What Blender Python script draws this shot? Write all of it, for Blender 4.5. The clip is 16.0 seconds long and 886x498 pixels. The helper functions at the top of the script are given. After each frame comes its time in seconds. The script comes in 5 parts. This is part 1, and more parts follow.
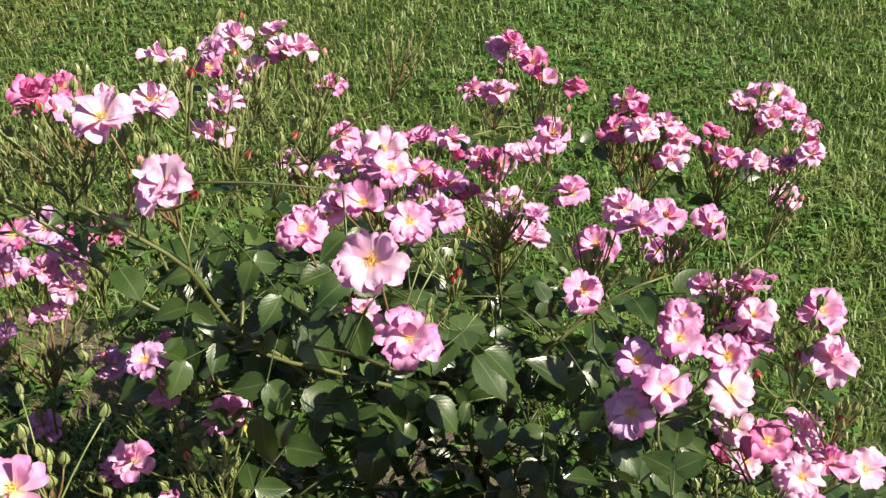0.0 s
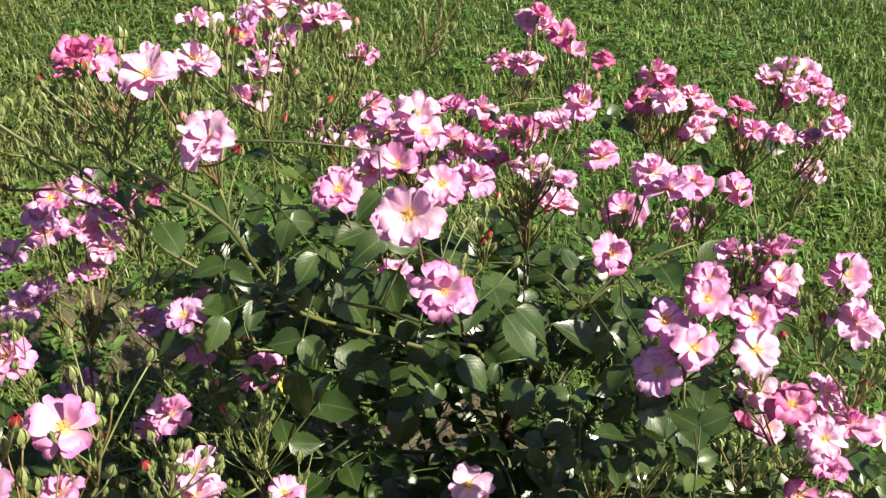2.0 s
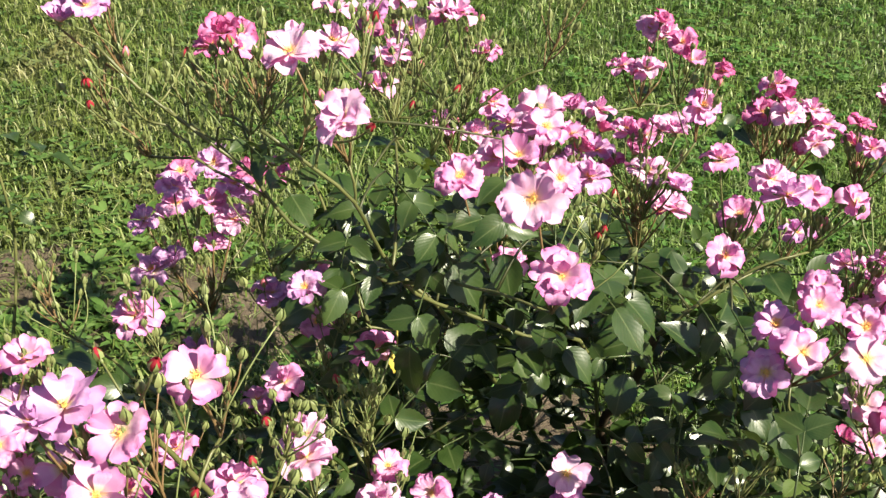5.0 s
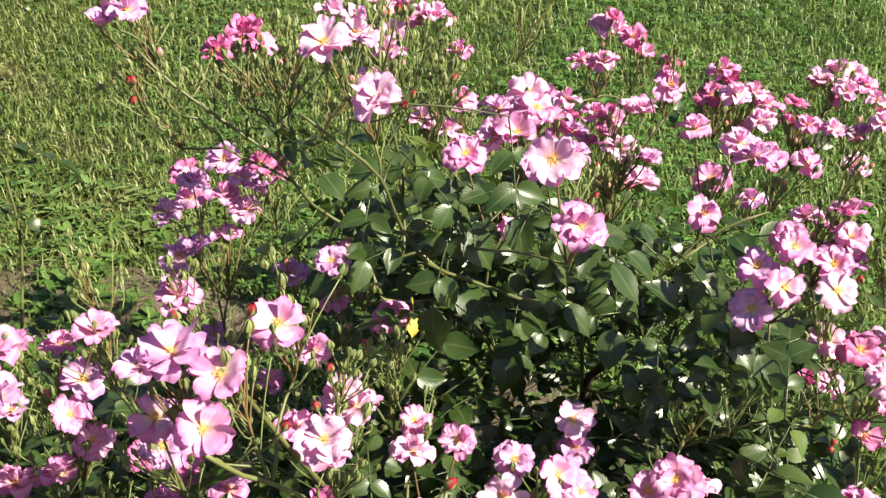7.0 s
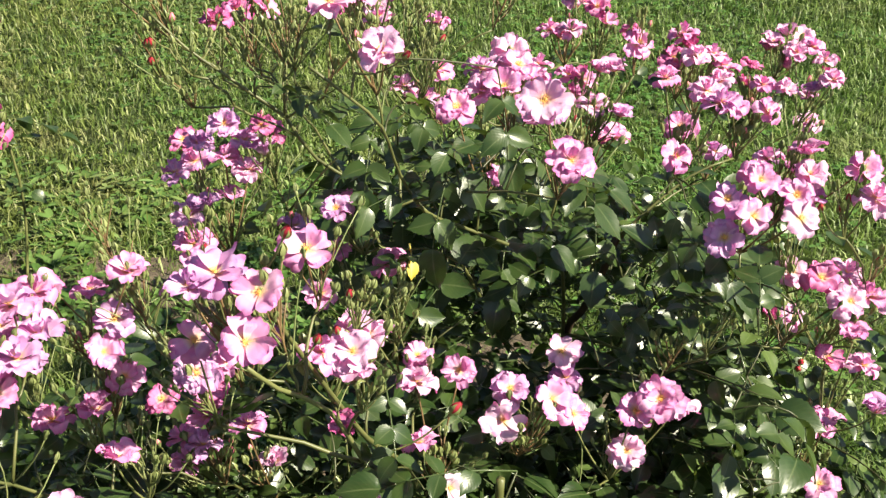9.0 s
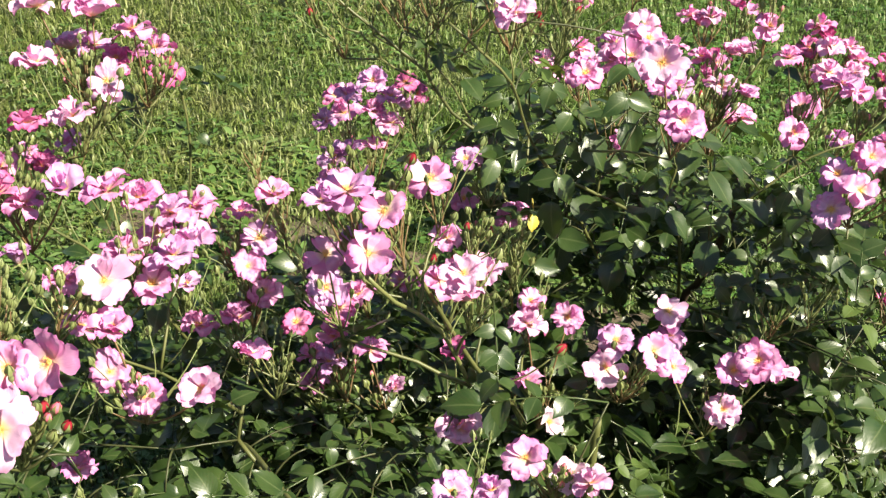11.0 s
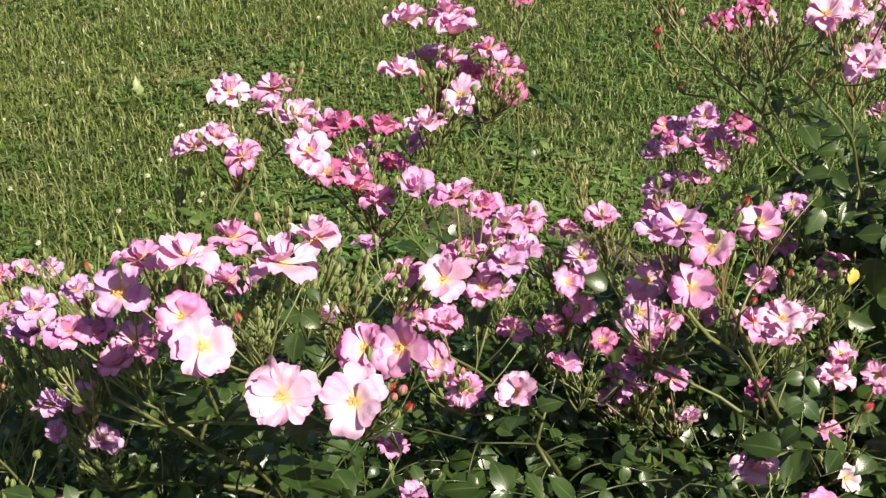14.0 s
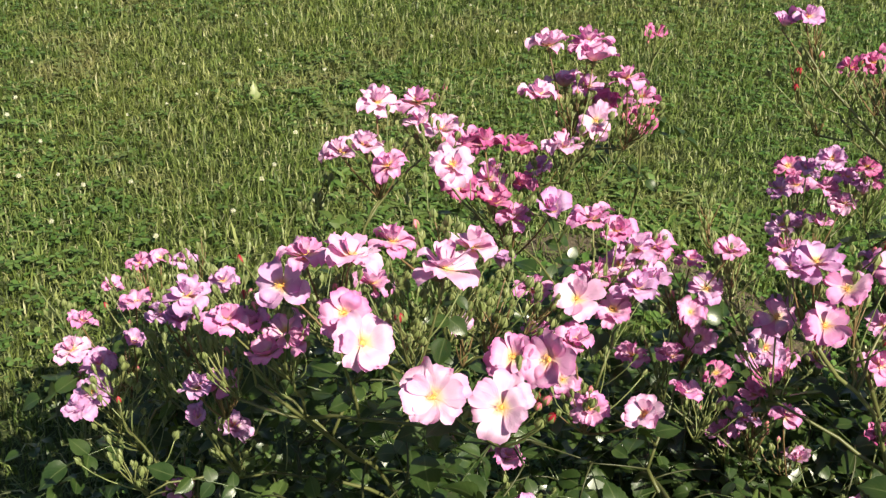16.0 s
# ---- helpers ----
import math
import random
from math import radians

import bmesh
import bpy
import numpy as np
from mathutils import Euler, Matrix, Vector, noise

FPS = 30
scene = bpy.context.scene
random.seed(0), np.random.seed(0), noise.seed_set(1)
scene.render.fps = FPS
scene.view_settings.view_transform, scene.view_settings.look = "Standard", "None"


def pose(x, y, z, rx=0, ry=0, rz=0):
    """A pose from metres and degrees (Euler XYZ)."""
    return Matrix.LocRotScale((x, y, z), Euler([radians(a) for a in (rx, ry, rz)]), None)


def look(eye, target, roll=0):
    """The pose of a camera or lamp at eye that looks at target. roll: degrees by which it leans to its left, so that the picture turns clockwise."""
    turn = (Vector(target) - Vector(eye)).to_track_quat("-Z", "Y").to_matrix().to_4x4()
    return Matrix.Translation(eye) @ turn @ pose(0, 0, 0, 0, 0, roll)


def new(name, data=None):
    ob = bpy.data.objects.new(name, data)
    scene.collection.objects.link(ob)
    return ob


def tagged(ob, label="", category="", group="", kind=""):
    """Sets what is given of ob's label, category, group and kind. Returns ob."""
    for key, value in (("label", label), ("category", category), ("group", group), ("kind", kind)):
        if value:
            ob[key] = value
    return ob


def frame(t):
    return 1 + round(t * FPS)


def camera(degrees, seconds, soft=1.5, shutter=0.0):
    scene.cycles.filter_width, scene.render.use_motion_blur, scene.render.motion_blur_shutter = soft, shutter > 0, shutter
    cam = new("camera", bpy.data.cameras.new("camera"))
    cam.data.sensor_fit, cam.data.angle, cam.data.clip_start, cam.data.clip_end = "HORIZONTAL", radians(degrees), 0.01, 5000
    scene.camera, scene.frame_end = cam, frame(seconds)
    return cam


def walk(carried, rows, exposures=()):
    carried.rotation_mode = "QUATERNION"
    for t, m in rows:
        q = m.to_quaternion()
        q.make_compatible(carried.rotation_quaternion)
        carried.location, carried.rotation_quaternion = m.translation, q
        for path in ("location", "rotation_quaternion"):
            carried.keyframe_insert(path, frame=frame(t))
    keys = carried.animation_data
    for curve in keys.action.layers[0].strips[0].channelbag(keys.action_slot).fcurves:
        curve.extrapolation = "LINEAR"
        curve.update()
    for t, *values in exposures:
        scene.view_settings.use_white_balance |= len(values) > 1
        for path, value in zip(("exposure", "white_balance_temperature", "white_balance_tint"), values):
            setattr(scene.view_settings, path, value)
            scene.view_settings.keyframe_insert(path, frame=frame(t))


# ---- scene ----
from mathutils import Quaternion

cam = camera(41.3, 16.0, soft=1.38)
METRES, EYE, TILT, LEAN, TURN = 0.85, 1.45, -31.0, 0.0, 0.0
PATH = [
    (0, (0.005, 0.005, 1.464), (0.0, 1.721, 0.437), 1.1),
    (0.5, (0.0, -0.002, 1.459), (-0.024, 1.716, 0.435), 1.2),
    (1, (0.001, -0.011, 1.46), (-0.018, 1.698, 0.42), 0.7),
    (1.5, (-0.002, -0.022, 1.457), (-0.015, 1.681, 0.409), 1.2),
    (2, (-0.01, -0.033, 1.454), (-0.044, 1.671, 0.407), 1.2),
    (2.5, (-0.01, -0.025, 1.455), (-0.063, 1.682, 0.415), 1.5),
    (3, (-0.017, -0.016, 1.452), (-0.104, 1.695, 0.419), 2.2),
    (3.5, (-0.025, -0.029, 1.447), (-0.151, 1.679, 0.414), 2.5),
    (4, (-0.032, -0.045, 1.448), (-0.193, 1.659, 0.414), 2.9),
    (4.5, (-0.031, -0.057, 1.446), (-0.216, 1.644, 0.409), 2.5),
    (4.7, (-0.03, -0.063, 1.447), (-0.225, 1.635, 0.409), 2.3),
    (7, (-0.147, -0.244, 1.456), (-0.181, 1.494, 0.467), 1.9),
    (7.5, (-0.184, -0.274, 1.455), (-0.163, 1.466, 0.468), 1.8),
    (8, (-0.211, -0.312, 1.447), (-0.137, 1.431, 0.469), 1.7),
    (10.3, (-0.187, -0.493, 1.44), (-0.262, 1.247, 0.457), 1.6),
    (10.5, (-0.173, -0.512, 1.434), (-0.284, 1.23, 0.458), 1.8),
    (11, (-0.159, -0.531, 1.435), (-0.361, 1.203, 0.459), 1.8),
    (11.5, (-0.182, -0.546, 1.431), (-0.459, 1.179, 0.458), 0.4),
    (12, (-0.188, -0.558, 1.438), (-0.543, 1.152, 0.462), 0.6),
    (12.5, (-0.196, -0.574, 1.447), (-0.617, 1.12, 0.469), 1.6),
    (13, (-0.197, -0.587, 1.46), (-0.701, 1.086, 0.486), 1.6),
    (13.5, (-0.195, -0.596, 1.47), (-0.779, 1.052, 0.5), 1.6),
    (14, (-0.192, -0.602, 1.477), (-0.859, 1.017, 0.511), 1.6),
    (14.5, (-0.197, -0.618, 1.484), (-0.928, 0.975, 0.522), 1.6),
    (15, (-0.214, -0.64, 1.489), (-0.979, 0.94, 0.531), 2.4),
    (15.5, (-0.232, -0.661, 1.491), (-1.008, 0.921, 0.545), 3.5),
    (16, (-0.243, -0.671, 1.485), (-1.035, 0.909, 0.547), 4.0),
]
EXPOSURES = [(0.0, 1.01), (2.0, 1.10), (4.5, 1.23), (8.0, 1.32), (11.0, 1.35), (12.5, 1.02), (13.5, 0.90), (14.5, 0.85), (16.0, 0.87)]
walk(cam, [(t, look(eye, target, roll)) for t, eye, target, roll in PATH], EXPOSURES)

# ---- world and sun ----
SUN_WAY = Vector((0.66, -0.30, 0.68)).normalized()
world = bpy.data.worlds.new("sky")
scene.world = world
world.use_nodes = True
sky = world.node_tree.nodes.new("ShaderNodeTexSky")
sky.sky_type, sky.sun_disc = "NISHITA", False
sky.sun_elevation = math.asin(SUN_WAY.z)
sky.sun_rotation = math.atan2(SUN_WAY.x, SUN_WAY.y)
background = world.node_tree.nodes["Background"]
background.inputs["Strength"].default_value = 0.042
world.node_tree.links.new(sky.outputs[0], background.inputs["Color"])
sun = new("sun", bpy.data.lights.new("sun", "SUN"))
sun.data.energy, sun.data.angle, sun.data.color = 5.0, radians(0.5), (1.0, 0.92, 0.72)
sun.matrix_world = look(SUN_WAY * 20, (0, 0, 0))


# ---- materials ----
def material(name):
    mat = bpy.data.materials.new(name)
    mat.use_nodes = True
    nt = mat.node_tree
    return mat, nt, nt.nodes["Principled BSDF"], nt.nodes["Material Output"]


def node(nt, kind, **inputs):
    nd = nt.nodes.new(kind)
    for key, value in inputs.items():
        nd.inputs[key.replace("_", " ")].default_value = value
    return nd


def ramp(nt, source, *stops):
    nd = nt.nodes.new("ShaderNodeValToRGB")
    el = nd.color_ramp.elements
    while len(el) < len(stops):
        el.new(0.5)
    for e, (at, col) in zip(el, stops):
        e.position, e.color = at, (*col, 1)
    nt.links.new(source, nd.inputs[0])
    return nd.outputs[0]


def mixed(nt, factor, a, b, blend="MIX"):
    nd = nt.nodes.new("ShaderNodeMix")
    nd.data_type, nd.blend_type = "RGBA", blend
    for k, v in ((0, factor), (6, a), (7, b)):
        if isinstance(v, (int, float)):
            nd.inputs[k].default_value = v
        elif isinstance(v, tuple):
            nd.inputs[k].default_value = (*v, 1)
        else:
            nt.links.new(v, nd.inputs[k])
    return nd.outputs[2]


def uv_split(nt):
    uv = nt.nodes.new("ShaderNodeUVMap")
    sep = nt.nodes.new("ShaderNodeSeparateXYZ")
    nt.links.new(uv.outputs[0], sep.inputs[0])
    return sep.outputs[0], sep.outputs[1]


def see_through(nt, bsdf, out, colour, share):
    """Adds light that shines through a thin sheet."""
    thin = nt.nodes.new("ShaderNodeBsdfTranslucent")
    nt.links.new(colour, thin.inputs[0])
    mix = nt.nodes.new("ShaderNodeMixShader")
    mix.inputs[0].default_value = share
    nt.links.new(bsdf.outputs[0], mix.inputs[1])
    nt.links.new(thin.outputs[0], mix.inputs[2])
    nt.links.new(mix.outputs[0], out.inputs[0])


def bump(nt, bsdf, height, strength, distance):
    nd = nt.nodes.new("ShaderNodeBump")
    nd.inputs["Strength"].default_value, nd.inputs["Distance"].default_value = strength, distance
    nt.links.new(height, nd.inputs["Height"])
    nt.links.new(nd.outputs[0], bsdf.inputs["Normal"])


def petal_material(name, heart, body, rim):
    """u runs from the heart of the flower to the rim, v across the petal."""
    mat, nt, bsdf, out = material(name)
    u, v = uv_split(nt)
    tone = ramp(nt, u, (0.0, (0.86, 0.64, 0.24)), (0.16, (0.89, 0.76, 0.42)), (0.31, heart), (0.46, body), (0.80, body), (1.0, rim))
    uv = nt.nodes.new("ShaderNodeUVMap")
    stretch = nt.nodes.new("ShaderNodeMapping")
    stretch.inputs["Scale"].default_value = (1.5, 16.0, 1.0)
    nt.links.new(uv.outputs[0], stretch.inputs[0])
    veins = node(nt, "ShaderNodeTexNoise", Scale=3.0, Detail=3.0)
    nt.links.new(stretch.outputs[0], veins.inputs["Vector"])
    tone = mixed(nt, ramp(nt, veins.outputs[0], (0.42, (0, 0, 0)), (0.75, (0.30, 0.30, 0.30))), tone, rim)
    each = nt.nodes.new("ShaderNodeObjectInfo")
    tone = mixed(nt, ramp(nt, each.outputs["Random"], (0.40, (0, 0, 0)), (1.0, (0.62, 0.62, 0.62))), tone, rim)
    nt.links.new(tone, bsdf.inputs["Base Color"])
    bsdf.inputs["Roughness"].default_value = 0.62
    bsdf.inputs["Specular IOR Level"].default_value = 0.25
    bump(nt, bsdf, veins.outputs[0], 0.45, 0.002)
    see_through(nt, bsdf, out, mixed(nt, 1.0, tone, (0.92, 0.27, 0.58), "MULTIPLY"), 0.30)
    return mat


PETALS = [
    petal_material("petal_pale_pink", (0.91, 0.76, 0.80), (0.875, 0.645, 0.845), (0.79, 0.40, 0.68)),
    petal_material("petal_pink", (0.90, 0.70, 0.72), (0.86, 0.51, 0.765), (0.70, 0.23, 0.55)),
    # deep pink and lilac also paint in the shadow on shaded flowers
    petal_material("petal_deep_and_shaded_pink", (0.87, 0.58, 0.62), (0.76, 0.32, 0.58), (0.54, 0.08, 0.28)),
    petal_material("petal_lilac_and_shaded_pink", (0.88, 0.70, 0.80), (0.78, 0.52, 0.80), (0.60, 0.27, 0.59)),
    petal_material("petal_faded_white", (0.92, 0.84, 0.78), (0.87, 0.74, 0.84), (0.80, 0.60, 0.73)),
]


def plant_material(name, dark, light, roughness, share, scale=18.0, vein=None, gloss=0.5):
    mat, nt, bsdf, out = material(name)
    where = nt.nodes.new("ShaderNodeTexCoord")
    spots = node(nt, "ShaderNodeTexNoise", Scale=scale, Detail=4.0)
    nt.links.new(where.outputs["Object"], spots.inputs["Vector"])
    tone = ramp(nt, spots.outputs[0], (0.3, dark), (0.72, light))
    each = nt.nodes.new("ShaderNodeObjectInfo")
    tone = mixed(nt, ramp(nt, each.outputs["Random"], (0.2, (0, 0, 0)), (1.0, (0.5, 0.5, 0.5))), tone, light)
    isle = nt.nodes.new("ShaderNodeNewGeometry")
    tone = mixed(nt, ramp(nt, isle.outputs["Random Per Island"], (0.0, (0, 0, 0)), (1.0, (0.55, 0.55, 0.55))), tone, dark)
    if vein:
        u, v = uv_split(nt)
        rib = node(nt, "ShaderNodeTexWave", Scale=2.4, Distortion=0.6)
        across = nt.nodes.new("ShaderNodeCombineXYZ")
        slant = node(nt, "ShaderNodeMath")
        slant.operation = "MULTIPLY_ADD"
        slant.inputs[1].default_value = -0.45
        nt.links.new(v, slant.inputs[0])
        nt.links.new(u, slant.inputs[2])
        nt.links.new(slant.outputs[0], across.inputs[0])
        nt.links.new(across.outputs[0], rib.inputs["Vector"])
        tone = mixed(nt, ramp(nt, rib.outputs["Fac"], (0.9, (0, 0, 0)), (1.0, (0.12, 0.12, 0.12))), tone, vein)
        mid = ramp(nt, v, (0.0, (0.75, 0.75, 0.75)), (0.06, (0.12, 0.12, 0.12)), (0.12, (0, 0, 0)))
        tone = mixed(nt, mid, tone, vein)
        pucker = node(nt, "ShaderNodeTexNoise", Scale=260.0, Detail=2.0)
        nt.links.new(where.outputs["Object"], pucker.inputs["Vector"])
        relief = mixed(nt, 0.75, rib.outputs["Fac"], pucker.outputs[0])
        bump(nt, bsdf, relief, 0.22, 0.0008)
    nt.links.new(tone, bsdf.inputs["Base Color"])
    worn = node(nt, "ShaderNodeMapRange", To_Min=roughness - 0.12, To_Max=roughness + 0.12)
    nt.links.new(spots.outputs[0], worn.inputs[0])
    nt.links.new(worn.outputs[0], bsdf.inputs["Roughness"])
    bsdf.inputs["Specular IOR Level"].default_value = gloss
    if share:
        bright = mixed(nt, 0.6, tone, (light[0] * 1.6, light[1] * 1.5, light[2] * 0.7))
        see_through(nt, bsdf, out, bright, share)
    return mat


LEAF = plant_material("rose_leaf", (0.011, 0.033, 0.007), (0.064, 0.103, 0.025), 0.33, 0.22, 30.0, (0.12, 0.155, 0.06), 0.7)
LEAF_YOUNG = plant_material("rose_leaf_young", (0.055, 0.095, 0.022), (0.12, 0.175, 0.045), 0.48, 0.3, 30.0, (0.16, 0.22, 0.08), 0.35)
LEAF_YELLOW = plant_material("rose_leaf_yellow", (0.48, 0.38, 0.04), (0.66, 0.54, 0.08), 0.5, 0.3, 30.0, (0.6, 0.55, 0.2))
CANE = plant_material("green_cane", (0.062, 0.072, 0.022), (0.165, 0.17, 0.058), 0.45, 0, 22.0)
CANE_OLD = plant_material("brown_cane", (0.035, 0.022, 0.012), (0.09, 0.06, 0.03), 0.75, 0, 40.0)
TWIG = plant_material("thin_twig", (0.034, 0.040, 0.015), (0.08, 0.088, 0.03), 0.5, 0, 30.0)
STALK = plant_material("flower_stalk", (0.09, 0.105, 0.034), (0.20, 0.205, 0.075), 0.5, 0, 40.0)
CALYX = plant_material("bud_green", (0.14, 0.18, 0.055), (0.30, 0.33, 0.14), 0.42, 0.12, 60.0)
BUD_RED = plant_material("bud_red", (0.27, 0.010, 0.024), (0.52, 0.045, 0.075), 0.5, 0.15, 60.0)
BUD_PINK = plant_material("bud_pink", (0.70, 0.16, 0.26), (0.85, 0.36, 0.42), 0.5, 0.2, 60.0)
STALK_RED = plant_material("flower_stalk_reddish", (0.12, 0.075, 0.034), (0.22, 0.145, 0.065), 0.5, 0, 40.0)
BUD_SMALL = plant_material("small_bud_green", (0.11, 0.145, 0.045), (0.25, 0.28, 0.115), 0.5, 0, 60.0)
STAMEN = plant_material("stamen_yellow", (0.72, 0.38, 0.06), (0.88, 0.66, 0.24), 0.6, 0.15, 400.0)
CLOVER_HEAD = plant_material("clover_white", (0.62, 0.62, 0.50), (0.82, 0.82, 0.74), 0.7, 0.25, 200.0)


def sheet_material(name, share, roughness, *stops, patch=((0.075, 0.145, 0.026), (0.25, 0.25, 0.07)), stretch=1.5):
    """Grass and weeds: each blade its own tone, in drifts of greener and drier turf."""
    mat, nt, bsdf, out = material(name)
    isle = nt.nodes.new("ShaderNodeNewGeometry")
    tone = ramp(nt, isle.outputs["Random Per Island"], *stops)
    drift = node(nt, "ShaderNodeTexNoise", Scale=stretch, Detail=3.0, Roughness=0.6)
    nt.links.new(isle.outputs["Position"], drift.inputs["Vector"])
    tint = ramp(nt, drift.outputs[0], (0.40, patch[0]), (0.64, patch[1]))
    tone = mixed(nt, 0.26, tone, tint)
    tuft = node(nt, "ShaderNodeTexNoise", Scale=17.0, Detail=3.0)
    nt.links.new(isle.outputs["Position"], tuft.inputs["Vector"])
    tone = mixed(nt, ramp(nt, tuft.outputs[0], (0.34, (0.5, 0.5, 0.5)), (0.54, (0, 0, 0))), tone, patch[0])
    dry = node(nt, "ShaderNodeTexNoise", Scale=2.6, Detail=5.0, Roughness=0.7)
    nt.links.new(isle.outputs["Position"], dry.inputs["Vector"])
    tone = mixed(nt, ramp(nt, dry.outputs[0], (0.53, (0, 0, 0)), (0.70, (0.6, 0.6, 0.6))), tone, (0.30, 0.25, 0.12))
    place = nt.nodes.new("ShaderNodeSeparateXYZ")
    nt.links.new(isle.outputs["Position"], place.inputs[0])
    lush = node(nt, "ShaderNodeMapRange", From_Min=-1.6, From_Max=0.3, To_Min=0.0, To_Max=0.75)
    nt.links.new(place.outputs[0], lush.inputs[0])
    tone = mixed(nt, lush.outputs[0], tone, mixed(nt, 1.0, tone, (0.78, 1.04, 0.80), "MULTIPLY"))
    nt.links.new(tone, bsdf.inputs["Base Color"])
    bsdf.inputs["Roughness"].default_value = roughness
    bsdf.inputs["Specular IOR Level"].default_value = 0.38
    see_through(nt, bsdf, out, tone, share)
    return mat


GRASS = sheet_material("grass_blade", 0.30, 0.46, (0.0, (0.038, 0.062, 0.013)), (0.40, (0.105, 0.150, 0.030)),
                       (0.70, (0.205, 0.255, 0.066)), (0.88, (0.36, 0.39, 0.15)), (1.0, (0.58, 0.54, 0.33)))
CLOVER = sheet_material("clover_leaf", 0.28, 0.45, (0.0, (0.055, 0.12, 0.024)), (0.6, (0.12, 0.215, 0.05)), (1.0, (0.22, 0.32, 0.11)),
                        patch=((0.055, 0.11, 0.022), (0.14, 0.19, 0.05)))


def ground_material(name, low, high, extra, scale):
    mat, nt, bsdf, out = material(name)
    place = nt.nodes.new("ShaderNodeNewGeometry")
    coarse = node(nt, "ShaderNodeTexNoise", Scale=scale, Detail=8.0, Roughness=0.7)
    fine = node(nt, "ShaderNodeTexNoise", Scale=scale * 14, Detail=5.0, Roughness=0.7)
    for nd in (coarse, fine):
        nt.links.new(place.outputs["Position"], nd.inputs["Vector"])
    tone = ramp(nt, coarse.outputs[0], (0.35, low), (0.65, high))
    tone = mixed(nt, ramp(nt, fine.outputs[0], (0.4, (0, 0, 0)), (0.7, (0.8, 0.8, 0.8))), tone, extra)
    nt.links.new(tone, bsdf.inputs["Base Color"])
    bsdf.inputs["Roughness"].default_value = 0.95
    bump(nt, bsdf, fine.outputs[0], 0.8, 0.02)
    return mat


TURF = ground_material("turf", (0.032, 0.050, 0.012), (0.062, 0.078, 0.024), (0.048, 0.068, 0.018), 3.0)
SOIL = ground_material("dry_soil", (0.075, 0.054, 0.035), (0.19, 0.145, 0.10), (0.10, 0.078, 0.052), 6.0)


# ---- mesh helpers ----
def mesh_of(name, verts, faces, mat, smooth=True, uvs=None):
    me = bpy.data.meshes.new(name)
    me.from_pydata(verts, [], faces)
    for m in (mat if isinstance(mat, (list, tuple)) else (mat,)):
        me.materials.append(m)
    me.polygons.foreach_set("use_smooth", [smooth] * len(me.polygons))
    if uvs:
        layer = me.uv_layers.new(name="UVMap")
        index = np.empty(len(me.loops), np.int32)
        me.loops.foreach_get("vertex_index", index)
        layer.data.foreach_set("uv", np.asarray(uvs, np.float32)[index].ravel())
    me.update()
    return me


def part(name, me, parent, m=None, label=""):
    """One mesh object under a thing or a part, at the pose m in its parent's space."""
    ob = new(name, me)
    ob.parent = parent
    if m is not None:
        ob.matrix_basis = m
    if label:
        ob["label"] = label
    return ob


def facing(place, normal, spin):
    """The pose whose z axis points along normal, turned by spin radians about it."""
    turn = Vector((0, 0, 1)).rotation_difference(Vector(normal)).to_matrix().to_4x4()
    return Matrix.Translation(place) @ turn @ Matrix.Rotation(spin, 4, "Z")


def tube(points, r0, r1, sides=6, verts=None, faces=None):
    verts = [] if verts is None else verts
    faces = [] if faces is None else faces
    first, n = len(verts), len(points)
    side = Vector((0.31, 0.95, 0.05))
    for i, p in enumerate(points):
        p = Vector(p)
        way = (Vector(points[min(i + 1, n - 1)]) - Vector(points[max(i - 1, 0)])).normalized()
        a = way.cross(side).normalized()
        b = way.cross(a)
        r = r0 + (r1 - r0) * i / (n - 1)
        for k in range(sides):
            w = 2 * math.pi * k / sides
            verts.append(p + a * (r * math.cos(w)) + b * (r * math.sin(w)))
    for i in range(n - 1):
        for k in range(sides):
            q = first + i * sides
            faces.append((q + k, q + (k + 1) % sides, q + sides + (k + 1) % sides, q + sides + k))
    faces.append(tuple(first + (n - 1) * sides + k for k in range(sides)))
    faces.append(tuple(first + k for k in reversed(range(sides))))
    return verts, faces


def arc(a, b, lift, steps=8, wobble=0.0, rng=random):
    """A bowed line from a to b."""
    a, b = Vector(a), Vector(b)
    mid = (a + b) / 2 + Vector((0, 0, lift)) + Vector([rng.uniform(-1, 1) * wobble for _ in range(3)])
    return [a * (1 - s) ** 2 + mid * (2 * s * (1 - s)) + b * s * s for s in (i / steps for i in range(steps + 1))]


# ---- ground ----
def in_bed(x, y):
    """Below 1 inside the strip of bare soil round the bushes' feet."""
    wave = 0.25 * noise.noise(Vector((x * 2.3, y * 2.3, 4.0))) + 0.12 * noise.noise(Vector((x * 7, y * 7, 1.0)))
    near_foot = math.hypot((x + 0.02) / 0.42, (y - 1.45) / 0.36)
    behind = math.hypot((x + 0.92) / 0.44, (y - 1.95 + 0.15 * (x + 0.92)) / 0.20)
    return min(near_foot, behind) + wave


me = mesh_of("ground", [(-400, -400, 0), (400, -400, 0), (400, 400, 0), (-400, 400, 0)], [(0, 1, 2, 3)], TURF, False)
tagged(new("ground", me), "level turf ground under a green lawn", "ground", kind="structure")


